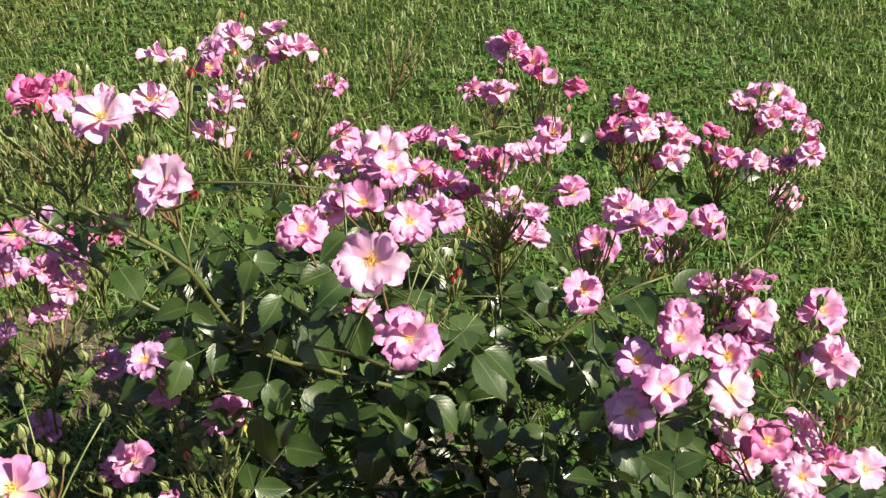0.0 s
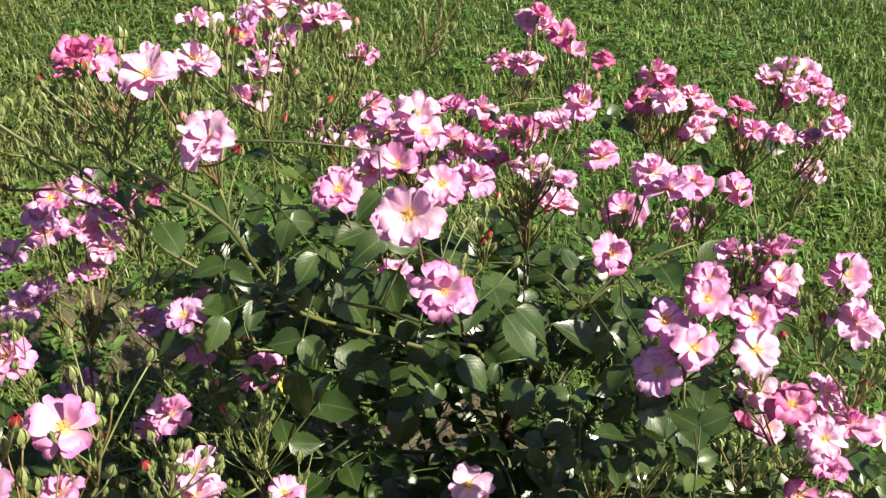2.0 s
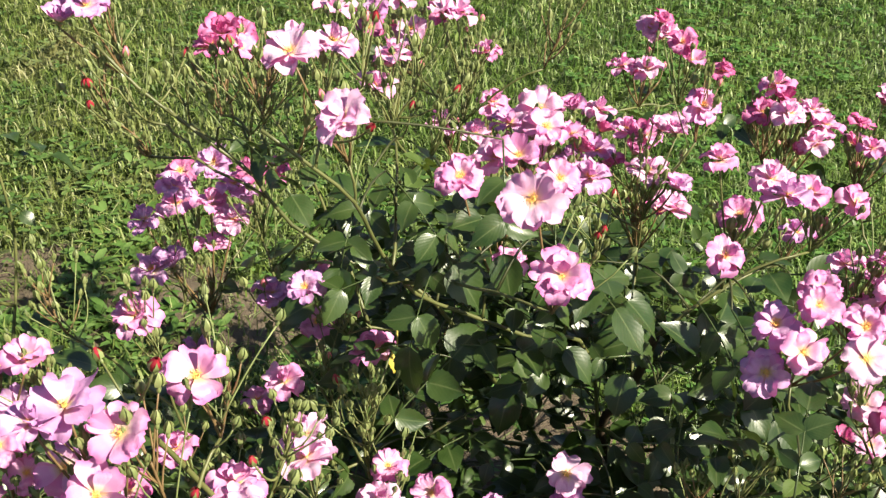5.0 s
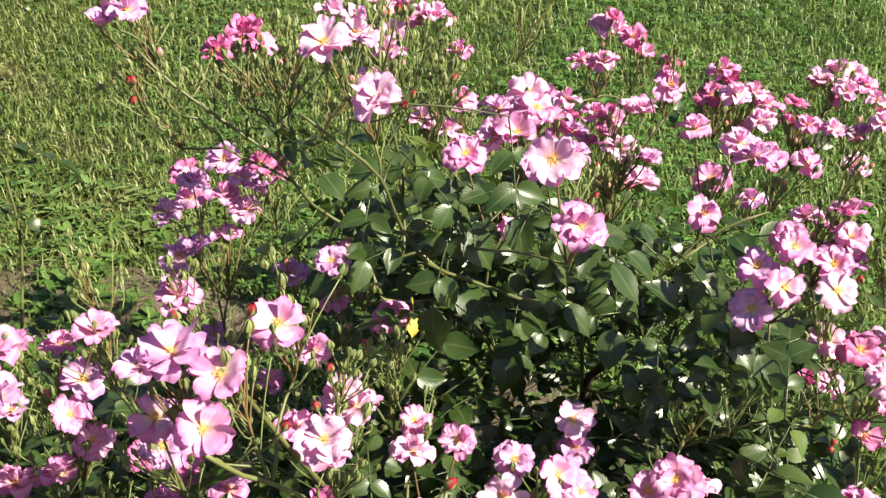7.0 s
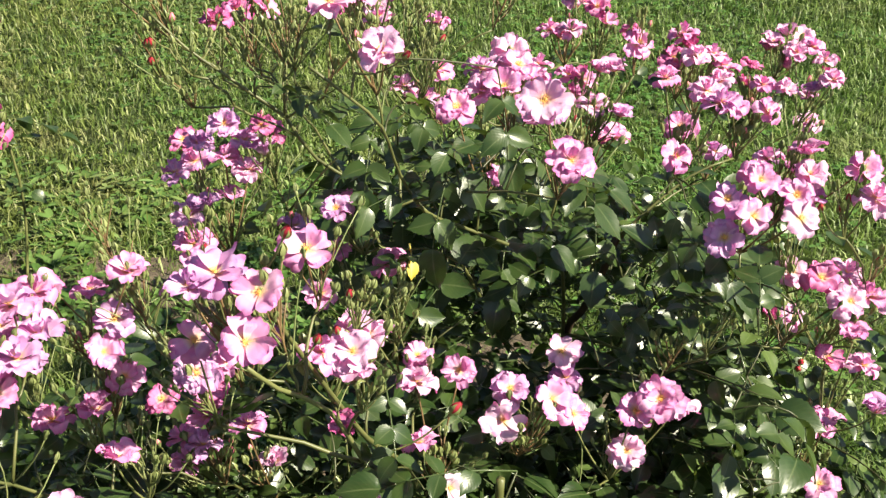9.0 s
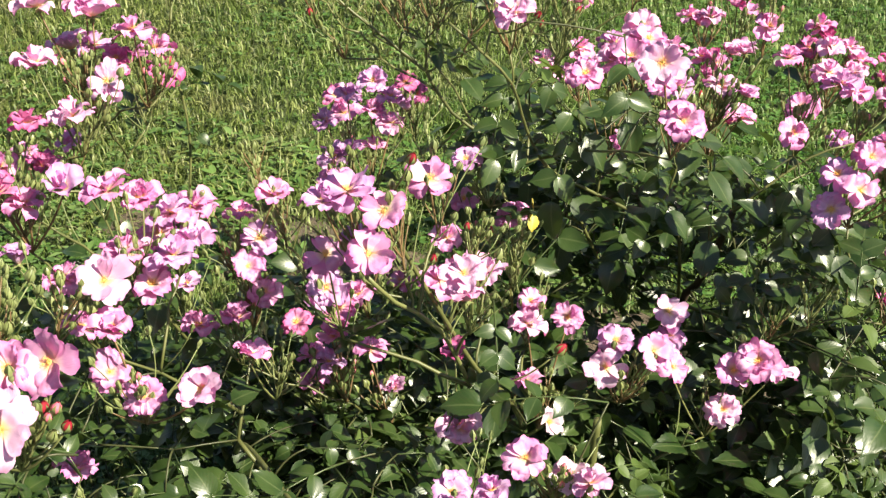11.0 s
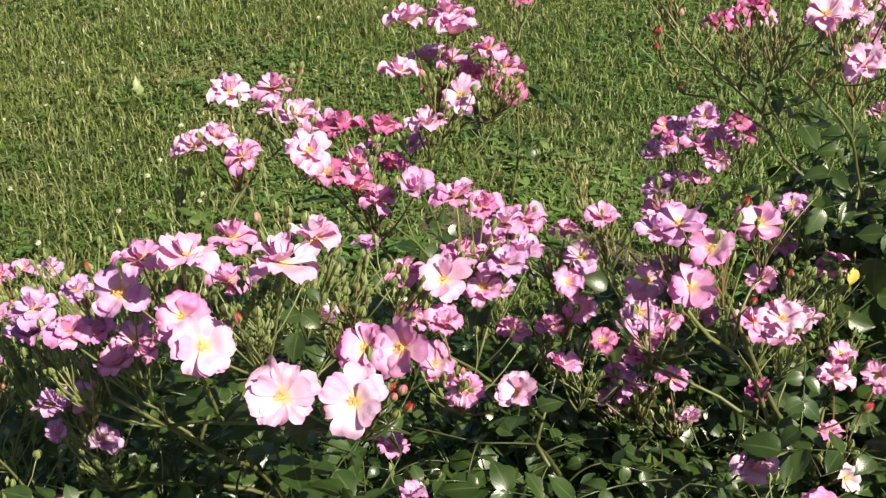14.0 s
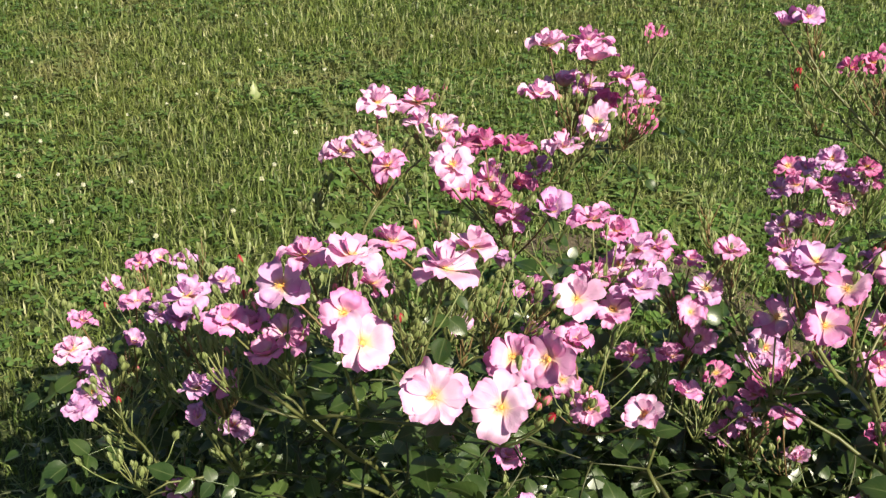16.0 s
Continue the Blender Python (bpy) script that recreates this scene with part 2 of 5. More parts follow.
def build_soil():
    verts, faces, where = [], [], {}
    step = 0.045
    for i in range(70):
        for j in range(50):
            x, y = -1.9 + i * step, 0.3 + j * step
            d = in_bed(x, y)
            if d < 1.12:
                h = 0.006 + 0.028 * max(0, 1 - d) + 0.014 * noise.noise(Vector((x * 9, y * 9, 0))) + 0.006 * noise.noise(Vector((x * 31, y * 31, 2)))
                where[i, j] = len(verts)
                verts.append((x, y, h if d < 1.0 else -0.01))
    for (i, j) in where:
        ring = [(i, j), (i + 1, j), (i + 1, j + 1), (i, j + 1)]
        if all(k in where for k in ring):
            faces.append(tuple(where[k] for k in ring))
    tagged(new("soil_bed", mesh_of("soil_bed", verts, faces, SOIL)), "dry brown crumbly soil under the rose bushes", "soil", kind="structure")


build_soil()


def build_grass():
    """Bent tapering blades, thinner far off and on the bare soil."""
    rng = np.random.default_rng(3)
    spots = []
    for count, x0, x1, y0, y1, dense_part in ((400000, -5.2, 2.2, 0.4, 5.8, True), (36000, -9.0, 7.0, -4.0, 10.0, False), (38000, -3.8, 3.4, -3.0, 0.5, False), (14000, 1.6, 4.2, 0.5, 4.5, False)):
        xs, ys = rng.uniform(x0, x1, count), rng.uniform(y0, y1, count)
        # thickest where the camera sees ground; thins out past the edges of its view
        off = np.maximum(np.maximum(-1.15 - 1.08 * ys - xs, 0.5 - 0.42 * (xs + 1.4) - ys), np.maximum(xs - 0.75 - 0.30 * ys, 0.0))
        keep = rng.random(count) < (np.exp(-np.maximum(off, 0) / 0.16) * np.exp(-np.maximum(ys - 2.6, 0) / 3.2) if dense_part else 1.0)
        xs, ys = xs[keep], ys[keep]
        bare = np.zeros(len(xs), bool)
        for i in np.nonzero(np.hypot(xs + 0.3, ys - 1.5) < 1.3)[0]:
            bare[i] = in_bed(xs[i], ys[i]) < 1.0 and rng.random() > (0.42 if ys[i] > 1.75 else 0.14)
        far = np.hypot(xs, ys + 0.5)
        spots.append(np.column_stack([xs, ys, 0.0040 + 0.0006 * np.maximum(0, far - 2.5) + (0.0 if dense_part else 0.004)])[~bare])
    base = np.vstack(spots)
    n = len(base)
    tall = np.array([noise.noise(Vector((p[0] * 1.7, p[1] * 1.7, 9.0))) for p in base])
    height = rng.uniform(0.022, 0.056, n) * (1.05 + 0.5 * tall) * np.where(rng.random(n) < 0.03, 1.6, 1.0)
    turn = rng.uniform(0, 2 * math.pi, n)
    lean = height * rng.uniform(0.15, 1.25, n)
    way = np.column_stack([np.cos(turn), np.sin(turn), np.zeros(n)])
    side = np.column_stack([-np.sin(turn), np.cos(turn), np.zeros(n)]) * (base[:, 2] * rng.uniform(0.6, 1.2, n))[:, None] / 2
    root = np.column_stack([base[:, :2], np.zeros(n)])
    mid = root + way * (lean * 0.35)[:, None] + np.array([0, 0, 1.0]) * (height * 0.6)[:, None]
    twist = rng.uniform(-0.35, 0.35, n)
    tip = root + (way + side / np.linalg.norm(side, axis=1)[:, None] * twist[:, None]) * lean[:, None] + np.array([0, 0, 1.0]) * (height * (1.0 - 0.38 * lean / height))[:, None]
    verts = np.stack([root - side, root + side, mid - side * 0.85, mid + side * 0.85, tip], 1).reshape(-1, 3)
    k = np.arange(n) * 5
    tris = np.stack([np.stack([k, k + 1, k + 3], 1), np.stack([k, k + 3, k + 2], 1), np.stack([k + 2, k + 3, k + 4], 1)], 1).reshape(-1, 3)
    tagged(new("grass", big_mesh("grass", verts, tris, GRASS)), "short green lawn grass with dry straw-coloured blades", "grass", kind="stuff")


def big_mesh(name, verts, tris, mat):
    me = bpy.data.meshes.new(name)
    me.vertices.add(len(verts))
    me.vertices.foreach_set("co", np.asarray(verts, np.float32).ravel())
    me.loops.add(len(tris) * 3)
    me.loops.foreach_set("vertex_index", np.asarray(tris, np.int32).ravel())
    me.polygons.add(len(tris))
    me.polygons.foreach_set("loop_start", np.arange(0, len(tris) * 3, 3, dtype=np.int32))
    me.materials.append(mat)
    me.update(calc_edges=True)
    return me


def build_clover():
    """Three-leaved clover among the grass, in patches."""
    rng = np.random.default_rng(8)
    verts, tris = [], []
    xs, ys = rng.uniform(-4.6, 1.6, 26000), rng.uniform(0.5, 5.0, 26000)
    for x, y in zip(xs, ys):
        if noise.noise(Vector((x * 1.3, y * 1.3, 20.0))) + rng.uniform(-0.4, 0.4) + 0.42 * math.exp(-((x + 1.5) / 1.0) ** 2 - ((y - 2.0) / 0.7) ** 2) < 0.17:
            continue
        if math.hypot(x + 0.3, y - 1.35) < 1.6 and in_bed(x, y) < 0.95 and rng.random() > 0.12:
            continue
        h, turn, r = rng.uniform(0.020, 0.048), rng.uniform(0, 6.28), rng.uniform(0.008, 0.0145)
        dip = rng.uniform(-0.3, 0.35)
        for k in range(3):
            a = turn + k * 2.094
            c, s = math.cos(a), math.sin(a)
            q = len(verts)
            for along, across, up in ((0, 0, 0), (0.7, 0.52, 0.1), (1.35, 0.42, dip), (1.5, 0.0, dip - 0.05), (1.35, -0.42, dip), (0.7, -0.52, 0.1)):
                verts.append((x + r * (along * c - across * s), y + r * (along * s + across * c), h + r * up))
            tris += [(q, q + 1, q + 2), (q, q + 2, q + 3), (q, q + 3, q + 4), (q, q + 4, q + 5)]
    tagged(new("clover_leaves", big_mesh("clover_leaves", verts, tris, CLOVER)), "low green clover leaves spread through the lawn", "clover", kind="stuff")


def build_weeds():
    """Broad weed leaves at the edge of the soil and behind the bushes."""
    rng = np.random.default_rng(17)
    verts, tris = [], []
    for _ in range(1500):
        x, y = rng.normal(-0.95, 0.5), rng.normal(1.88, 0.36)
        if noise.noise(Vector((x * 2.6, y * 2.6, 31.0))) < -0.05:
            continue
        for k in range(rng.integers(2, 6)):
            turn, size = rng.uniform(0, 6.28), rng.uniform(0.016, 0.034)
            rise, half = rng.uniform(0.2, 1.2), size * rng.uniform(0.22, 0.34)
            d = np.array([math.cos(turn), math.sin(turn), 0.0])
            s = np.array([-math.sin(turn), math.cos(turn), 0.0])
            foot = np.array([x, y, rng.uniform(0.005, 0.03)])
            q = len(verts)
            for u, w in ((0.0, 0.25), (0.35, 0.95), (0.7, 0.85)):
                mid = foot + d * size * 1.5 * u + np.array([0, 0, size * rise * (u - 0.5 * u * u)])
                verts += [mid - s * half * w + np.array([0, 0, half * 0.25]), mid, mid + s * half * w + np.array([0, 0, half * 0.25])]
            verts.append(foot + d * size * 1.5 + np.array([0, 0, size * rise * 0.5]))
            for i in (0, 3):
                for j in (0, 1):
                    tris += [(q + i + j, q + i + j + 1, q + i + j + 4), (q + i + j, q + i + j + 4, q + i + j + 3)]
            tris += [(q + 6, q + 7, q + 9), (q + 7, q + 8, q + 9)]
    tagged(new("weeds", big_mesh("weeds", verts, tris, CLOVER)), "broad green weed leaves at the edge of bare soil", "weeds", kind="stuff")


build_grass()
build_clover()
build_weeds()


def clover_head_meshes():
    rng = random.Random(5)
    verts, faces = [], []
    for i in range(38):
        z = 1 - 1.75 * (i + 0.5) / 38
        a = i * 2.399963
        r = math.sqrt(max(0, 1 - z * z))
        d = Vector((r * math.cos(a), r * math.sin(a), z + 0.25)).normalized()
        tip = d * 0.0085 * rng.uniform(0.85, 1.1)
        s = d.orthogonal().normalized() * 0.0017
        w = d.cross(s)
        q = len(verts)
        verts += [d * 0.003 + s, d * 0.003 - s, d * 0.003 + w, tip + Vector((0, 0, 0.0015))]
        faces += [(q, q + 1, q + 3), (q + 1, q + 2, q + 3), (q + 2, q, q + 3)]
    stem_v, stem_f = tube(arc((0, 0, -0.05), (0, 0, 0), 0.0, 3, 0.004, rng), 0.0009, 0.0009, 5)
    return mesh_of("clover_head", verts, faces, CLOVER_HEAD, False), mesh_of("clover_stem", stem_v, stem_f, STALK)


CLOVER_MESHES = clover_head_meshes()


def clover_flower(x, y, z=0.055, size=1.0):
    ob = tagged(new("clover_flower", None), "small white clover flower head standing in the lawn", "clover flower", "white clover heads in the lawn")
    ob.matrix_basis = pose(x, y, 0, 0, 0, random.uniform(0, 360))
    tilt = Matrix.Rotation(random.uniform(-0.25, 0.25), 4, "X")
    part("head", CLOVER_MESHES[0], ob, Matrix.Translation((0, 0, z)) @ tilt @ Matrix.Scale(size, 4))
    part("stem", CLOVER_MESHES[1], ob, Matrix.Translation((0, 0, z)) @ tilt)
    return ob


# ---- rose parts, shared by the bushes ----
def petal_mesh(name, mat, length, width, cup, curl, ruffle, seed, notch=0.07, rows=7, cols=8):
    """One petal: narrow claw at the origin, broad notched rim along +x."""
    rng = random.Random(seed)
    p1, p2 = rng.uniform(0, 6.28), rng.uniform(0, 6.28)
    skew = rng.uniform(-0.12, 0.12)
    crease, at = rng.uniform(-0.22, 0.22), rng.uniform(-0.5, 0.5)
    roll = rng.uniform(-0.35, 0.5)
    verts, uvs, faces = [], [], []
    for i in range(rows + 1):
        u = i / rows
        half = width * (0.16 + 0.84 * math.sin(min(1.0, u * 1.12) * math.pi * 0.56) ** 1.15)
        if u > 0.72:
            half *= math.sqrt(max(0.0, 1 - ((u - 0.72) / 0.36) ** 2.4))
        for j in range(cols + 1):
            v = 2 * j / cols - 1
            x = length * (u - notch * u ** 3 * math.exp(-(v / 0.28) ** 2) + 0.02 * math.sin(5 * v + p1) * u * u)
            y = half * v + skew * length * u * u
            z = length * (cup * u * u * (1.0 - 0.6 * u) * 2.0 - curl * max(0, u - 0.62) ** 2 * 3.0)
            z += width * (0.30 * v * v * u * (1 - 0.4 * u)) * (1 + cup)
            z += ruffle * length * u * u * (math.sin(3.6 * v + p1) * 0.6 + math.sin(7.5 * v + p2 + 2 * u) * 0.4)
            z += crease * width * abs(v - at) * u + roll * width * max(0.0, abs(v) - 0.55) * u * (1 if v > 0 else 0.4)
            z += 0.35 * ruffle * length * u ** 4 * math.sin(13.0 * v + p2)
            verts.append((x, y, z))
            uvs.append((u, 0.5 + v / 2))
    for i in range(rows):
        for j in range(cols):
            q = i * (cols + 1) + j
            faces.append((q, q + cols + 1, q + cols + 2, q + 1))
    return mesh_of(name, verts, faces, mat, True, uvs)


def petal_sets():
    out = []
    for k, mat in enumerate(PETALS):
        outer = [petal_mesh("outer_petal", mat, 1.0, 0.46 + 0.05 * (i % 3), 0.20 + 0.09 * (i % 4), 0.1 + 0.35 * (i % 3), 0.06 + 0.018 * (i % 5), 10 * k + i, 0.06) for i in range(9)]
        slim = [petal_mesh("ruffled_petal", mat, 1.0, 0.40 + 0.05 * (i % 3), 0.20 + 0.12 * (i % 3), 0.2 + 0.4 * (i % 3), 0.075 + 0.02 * (i % 5), 400 + 10 * k + i, 0.06) for i in range(9)]
        inner = [petal_mesh("inner_petal", mat, 0.78, 0.36 + 0.04 * (i % 2), 0.40 + 0.14 * (i % 3), 0.2 * (i % 2), 0.08 + 0.02 * i, 100 + 10 * k + i, 0.06, 6, 5) for i in range(4)]
        out.append((outer, slim, inner))
    return out


PETAL_SETS = petal_sets()


def heart_mesh(seed, spread):
    """Short yellow stamens round a small green-yellow cushion; one unit is the flower's radius."""
    rng = random.Random(seed)
    verts, faces = [], []
    for i in range(5):
        for k in range(8):
            a = 2 * math.pi * k / 8
            r = 0.11 * math.cos(i * math.pi / 8)
            verts.append((r * math.cos(a), r * math.sin(a), 0.03 + 0.06 * math.sin(i * math.pi / 8)))
    for i in range(4):
        for k in range(8):
            faces.append((i * 8 + k, i * 8 + (k + 1) % 8, i * 8 + 8 + (k + 1) % 8, i * 8 + 8 + k))
    for i in range(34):
        a, lean = rng.uniform(0, 6.28), rng.uniform(0.15, 1.0) * spread
        length = rng.uniform(0.10, 0.20)
        d = Vector((math.cos(a) * lean, math.sin(a) * lean, 1)).normalized()
        foot = Vector((math.cos(a) * 0.06, math.sin(a) * 0.06, 0.05))
        tip = foot + d * length
        s = d.orthogonal().normalized()
        w = d.cross(s)
        q = len(verts)
        verts += [foot + s * 0.006, foot - s * 0.006, tip]
        faces.append((q, q + 1, q + 2))
        q = len(verts)
        g = 0.024
        verts += [tip + s * g, tip + w * g, tip - s * g, tip - w * g, tip + d * g * 1.2, tip - d * g * 0.6]
        faces += [(q, q + 1, q + 4), (q + 1, q + 2, q + 4), (q + 2, q + 3, q + 4), (q + 3, q, q + 4), (q + 1, q, q + 5), (q + 2, q + 1, q + 5), (q + 3, q + 2, q + 5), (q, q + 3, q + 5)]
    return mesh_of("stamens", verts, faces, STAMEN, False)


HEARTS = [heart_mesh(1, 0.8), heart_mesh(2, 1.2), heart_mesh(3, 1.0)]


def lathe(profile, sides=8, verts=None, faces=None):
    verts = [] if verts is None else verts
    faces = [] if faces is None else faces
    first = len(verts)
    for r, z in profile:
        for k in range(sides):
            a = 2 * math.pi * k / sides
            verts.append((r * math.cos(a), r * math.sin(a), z))
    for i in range(len(profile) - 1):
        for k in range(sides):
            q = first + i * sides
            faces.append((q + k, q + (k + 1) % sides, q + sides + (k + 1) % sides, q + sides + k))
    return verts, faces


def sepals(verts, faces, length, out, low, r0, curl=0.0):
    """Five pointed sepals round a hip."""
    for k in range(5):
        a = 2 * math.pi * k / 5
        c, s = math.cos(a), math.sin(a)
        q = len(verts)
        for along, half in ((0, 0.45), (0.35, 0.46), (0.7, 0.2), (1.0, 0.0)):
            r = r0 * (1 + 0.5 * math.sin(along * 2.4)) * (1 - out) * (1 - 0.75 * along * along) + out * length * along
            z = low + length * along * (1 - out) - curl * along * along * length
            w = half * r0 * 1.25
            verts += [(r * c - w * s, r * s + w * c, z), (r * c + w * s, r * s - w * c, z)]
        for i in range(3):
            faces.append((q + 2 * i, q + 2 * i + 1, q + 2 * i + 3, q + 2 * i + 2))
    return verts, faces


def calyx_mesh():
    """The green cup and sepals under an open flower, one unit is the flower's radius."""
    verts, faces = lathe([(0.03, -0.30), (0.09, -0.24), (0.11, -0.16), (0.08, -0.06), (0.13, 0.0), (0.0, 0.03)])
    sepals(verts, faces, 0.55, 0.9, -0.05, 0.14, 0.25)
    return mesh_of("calyx", verts, faces, CALYX)


CALYX_MESH = calyx_mesh()


def bud_meshes():
    """Buds in metres, foot at the origin: shut, plumper, and with colour showing."""
    out = []
    for k, (r, h) in enumerate(((0.0027, 0.009), (0.0035, 0.0105), (0.0043, 0.011))):
        verts, faces = lathe([(0.0011, -0.001), (0.0021, 0.001), (0.0023, 0.0035), (0.0018, 0.005), (r * 0.85, 0.0065), (r, 0.0065 + h * 0.3), (r * 0.72, 0.0065 + h * 0.62), (0.0005, 0.0065 + h * 0.95)])
        sepals(verts, faces, h * 1.12, 0.0, 0.006, r * 1.03)
        out.append(mesh_of("bud", verts, faces, CALYX))
    verts, faces = lathe([(0.0011, -0.001), (0.0022, 0.001), (0.0024, 0.004), (0.0018, 0.0052), (0.0042, 0.0075), (0.0046, 0.0100)])
    sepals(verts, faces, 0.0165, 0.10, 0.006, 0.0056, 0.05)
    cup = mesh_of("bud_cup", verts, faces, CALYX)
    tips = []
    for mat in (BUD_RED, BUD_PINK):
        verts, faces = [], []
        for k in range(9):
            a0 = k * 2.4
            q, rr = len(verts), 0.0062 - 0.00035 * k
            for i in range(4):
                u = i / 3
                for j in range(4):
                    a = a0 + (j / 3 - 0.5) * 1.9
                    r = rr * math.sin(0.85 + u * 2.05) + 0.0004
                    verts.append((r * math.cos(a), r * math.sin(a), 0.0065 + 0.0150 * u + 0.0008 * math.sin(k * 1.7 + j)))
            for i in range(3):
                for j in range(3):
                    faces.append((q + i * 4 + j, q + i * 4 + j + 1, q + i * 4 + j + 5, q + i * 4 + j + 4))
        tips.append(mesh_of("furled_petals", verts, faces, mat))
    return out, cup, tips


BUDS, BUD_CUP, BUD_TIPS = bud_meshes()


def leaflet(verts, faces, uvs, m, length, width, fold, droop, rng, fine=True):
    """A saw-toothed pointed oval leaflet folded along its midrib, its foot at the origin of m, along +x."""
    n = 14 if fine else 8
    wave, bend = rng.uniform(0, 6.28), rng.uniform(-0.10, 0.10)
    across = (-1, -0.55, 0, 0.55, 1) if fine else (-1, 0, 1)
    wide = len(across)
    q = len(verts)
    for i in range(n + 1):
        u = i / n
        half = width * (math.sin(math.pi * u ** 0.74) ** (0.58 + 0.55 * u) if 0 < u < 1 else 0.0)
        z = -droop * length * u * u
        for v in across:
            saw = (0.035 if i % 2 else -0.035) if fine and abs(v) == 1 else 0.0
            x = length * (u + (0.6 * saw if i % 2 == 0 and 0 < i < n else 0.0))
            y = half * v * (1 + saw) + bend * length * u * u
            verts.append(m @ Vector((x, y, z + fold * half * abs(v) * (1.3 - 0.45 * abs(v)) + 0.035 * length * math.sin(wave + 4.5 * u + v) * abs(v))))
            uvs.append((u, abs(v)))
    for i in range(n):
        for j in range(wide - 1):
            a = q + i * wide + j
            faces.append((a, a + wide, a + wide + 1, a + 1))


def leaf_mesh(seed, mat, pairs, size, fine=True):
    """A compound rose leaf along +x: a bent rachis, pairs of leaflets and one at the end."""
    rng = random.Random(seed)
    verts, faces, uvs = [], [], []
    length = size * (1.15 + 0.75 * pairs)
    line = [Vector((length * s, 0, 0.10 * length * math.sin(s * 2.4) - 0.10 * length * s * s)) for s in (0, 0.25, 0.5, 0.75, 1.0)]
    tube(line, 0.0013, 0.0008, 4, verts, faces)
    uvs += [(0.5, 0.03)] * len(verts)

    def at(s):
        i = min(3, int(s * 4))
        return line[i].lerp(line[i + 1], s * 4 - i)
    for k in range(pairs):
        s = 1.0 - (k + 0.75) * 0.78 / (pairs + 0.2)
        for side in (-1, 1):
            m = Matrix.Translation(at(s)) @ Matrix.Rotation(side * rng.uniform(0.95, 1.25), 4, "Z") @ Matrix.Rotation(side * rng.uniform(-0.7, 0.6), 4, "X") @ Matrix.Rotation(rng.uniform(-0.35, 0.45), 4, "Y")
            big = size * rng.uniform(0.8, 1.0) * (1.0 - 0.12 * k)
            leaflet(verts, faces, uvs, m, big, big * rng.uniform(0.32, 0.40), rng.uniform(0.05, 0.5), rng.uniform(0.0, 0.4), rng, fine)
    m = Matrix.Translation(line[-1]) @ Matrix.Rotation(rng.uniform(-0.2, 0.2), 4, "Z") @ Matrix.Rotation(rng.uniform(-0.3, 0.3), 4, "X") @ Matrix.Rotation(rng.uniform(0.0, 0.35), 4, "Y")
    leaflet(verts, faces, uvs, m, size * 1.15, size * rng.uniform(0.37, 0.45), rng.uniform(0.05, 0.5), rng.uniform(0.05, 0.4), rng, fine)
    return mesh_of("leaf", verts, faces, mat, True, uvs)


LEAVES = [leaf_mesh(40 + i, LEAF, 2 if i % 4 else 3, 0.040 + 0.004 * (i % 4)) for i in range(12)]
LEAVES_FAR = [leaf_mesh(40 + i, LEAF, 2 if i % 4 else 3, 0.040 + 0.004 * (i % 4), False) for i in range(12)]
LEAVES_YELLOW = [leaf_mesh(90, LEAF_YELLOW, 0, 0.024)]
LEAVES_YOUNG = [leaf_mesh(70 + i, LEAF_YOUNG, 2 if i % 3 else 1, 0.028 + 0.004 * (i % 3)) for i in range(5)]


# ---- the bushes ----
class Bush:
    def __init__(self, label, x, y, seed, view_clear):
        self.rng = random.Random(seed)
        # rough way from the bush to the camera, kept free of leaves
        self.view_clear = Vector(view_clear).normalized()
        self.foot = Vector((x, y, 0.02))
        self.ob = tagged(new("rose_bush"), label, "rose bush", "rose bushes in the lawn")
        self.ob.matrix_basis = Matrix.Translation(self.foot)
        self.flowers, self.buds, self.sprays, self.fixed, self.leaves = [], [], [], [], []

    def put(self, name, me, m, label=""):
        return part(name, me, self.ob, Matrix.Translation(-self.foot) @ m, label)


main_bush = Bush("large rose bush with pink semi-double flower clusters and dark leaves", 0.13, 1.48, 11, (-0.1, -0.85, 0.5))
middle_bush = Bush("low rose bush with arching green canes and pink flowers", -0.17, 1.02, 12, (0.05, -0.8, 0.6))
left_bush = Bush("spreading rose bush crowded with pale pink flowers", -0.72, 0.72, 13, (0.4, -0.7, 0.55))


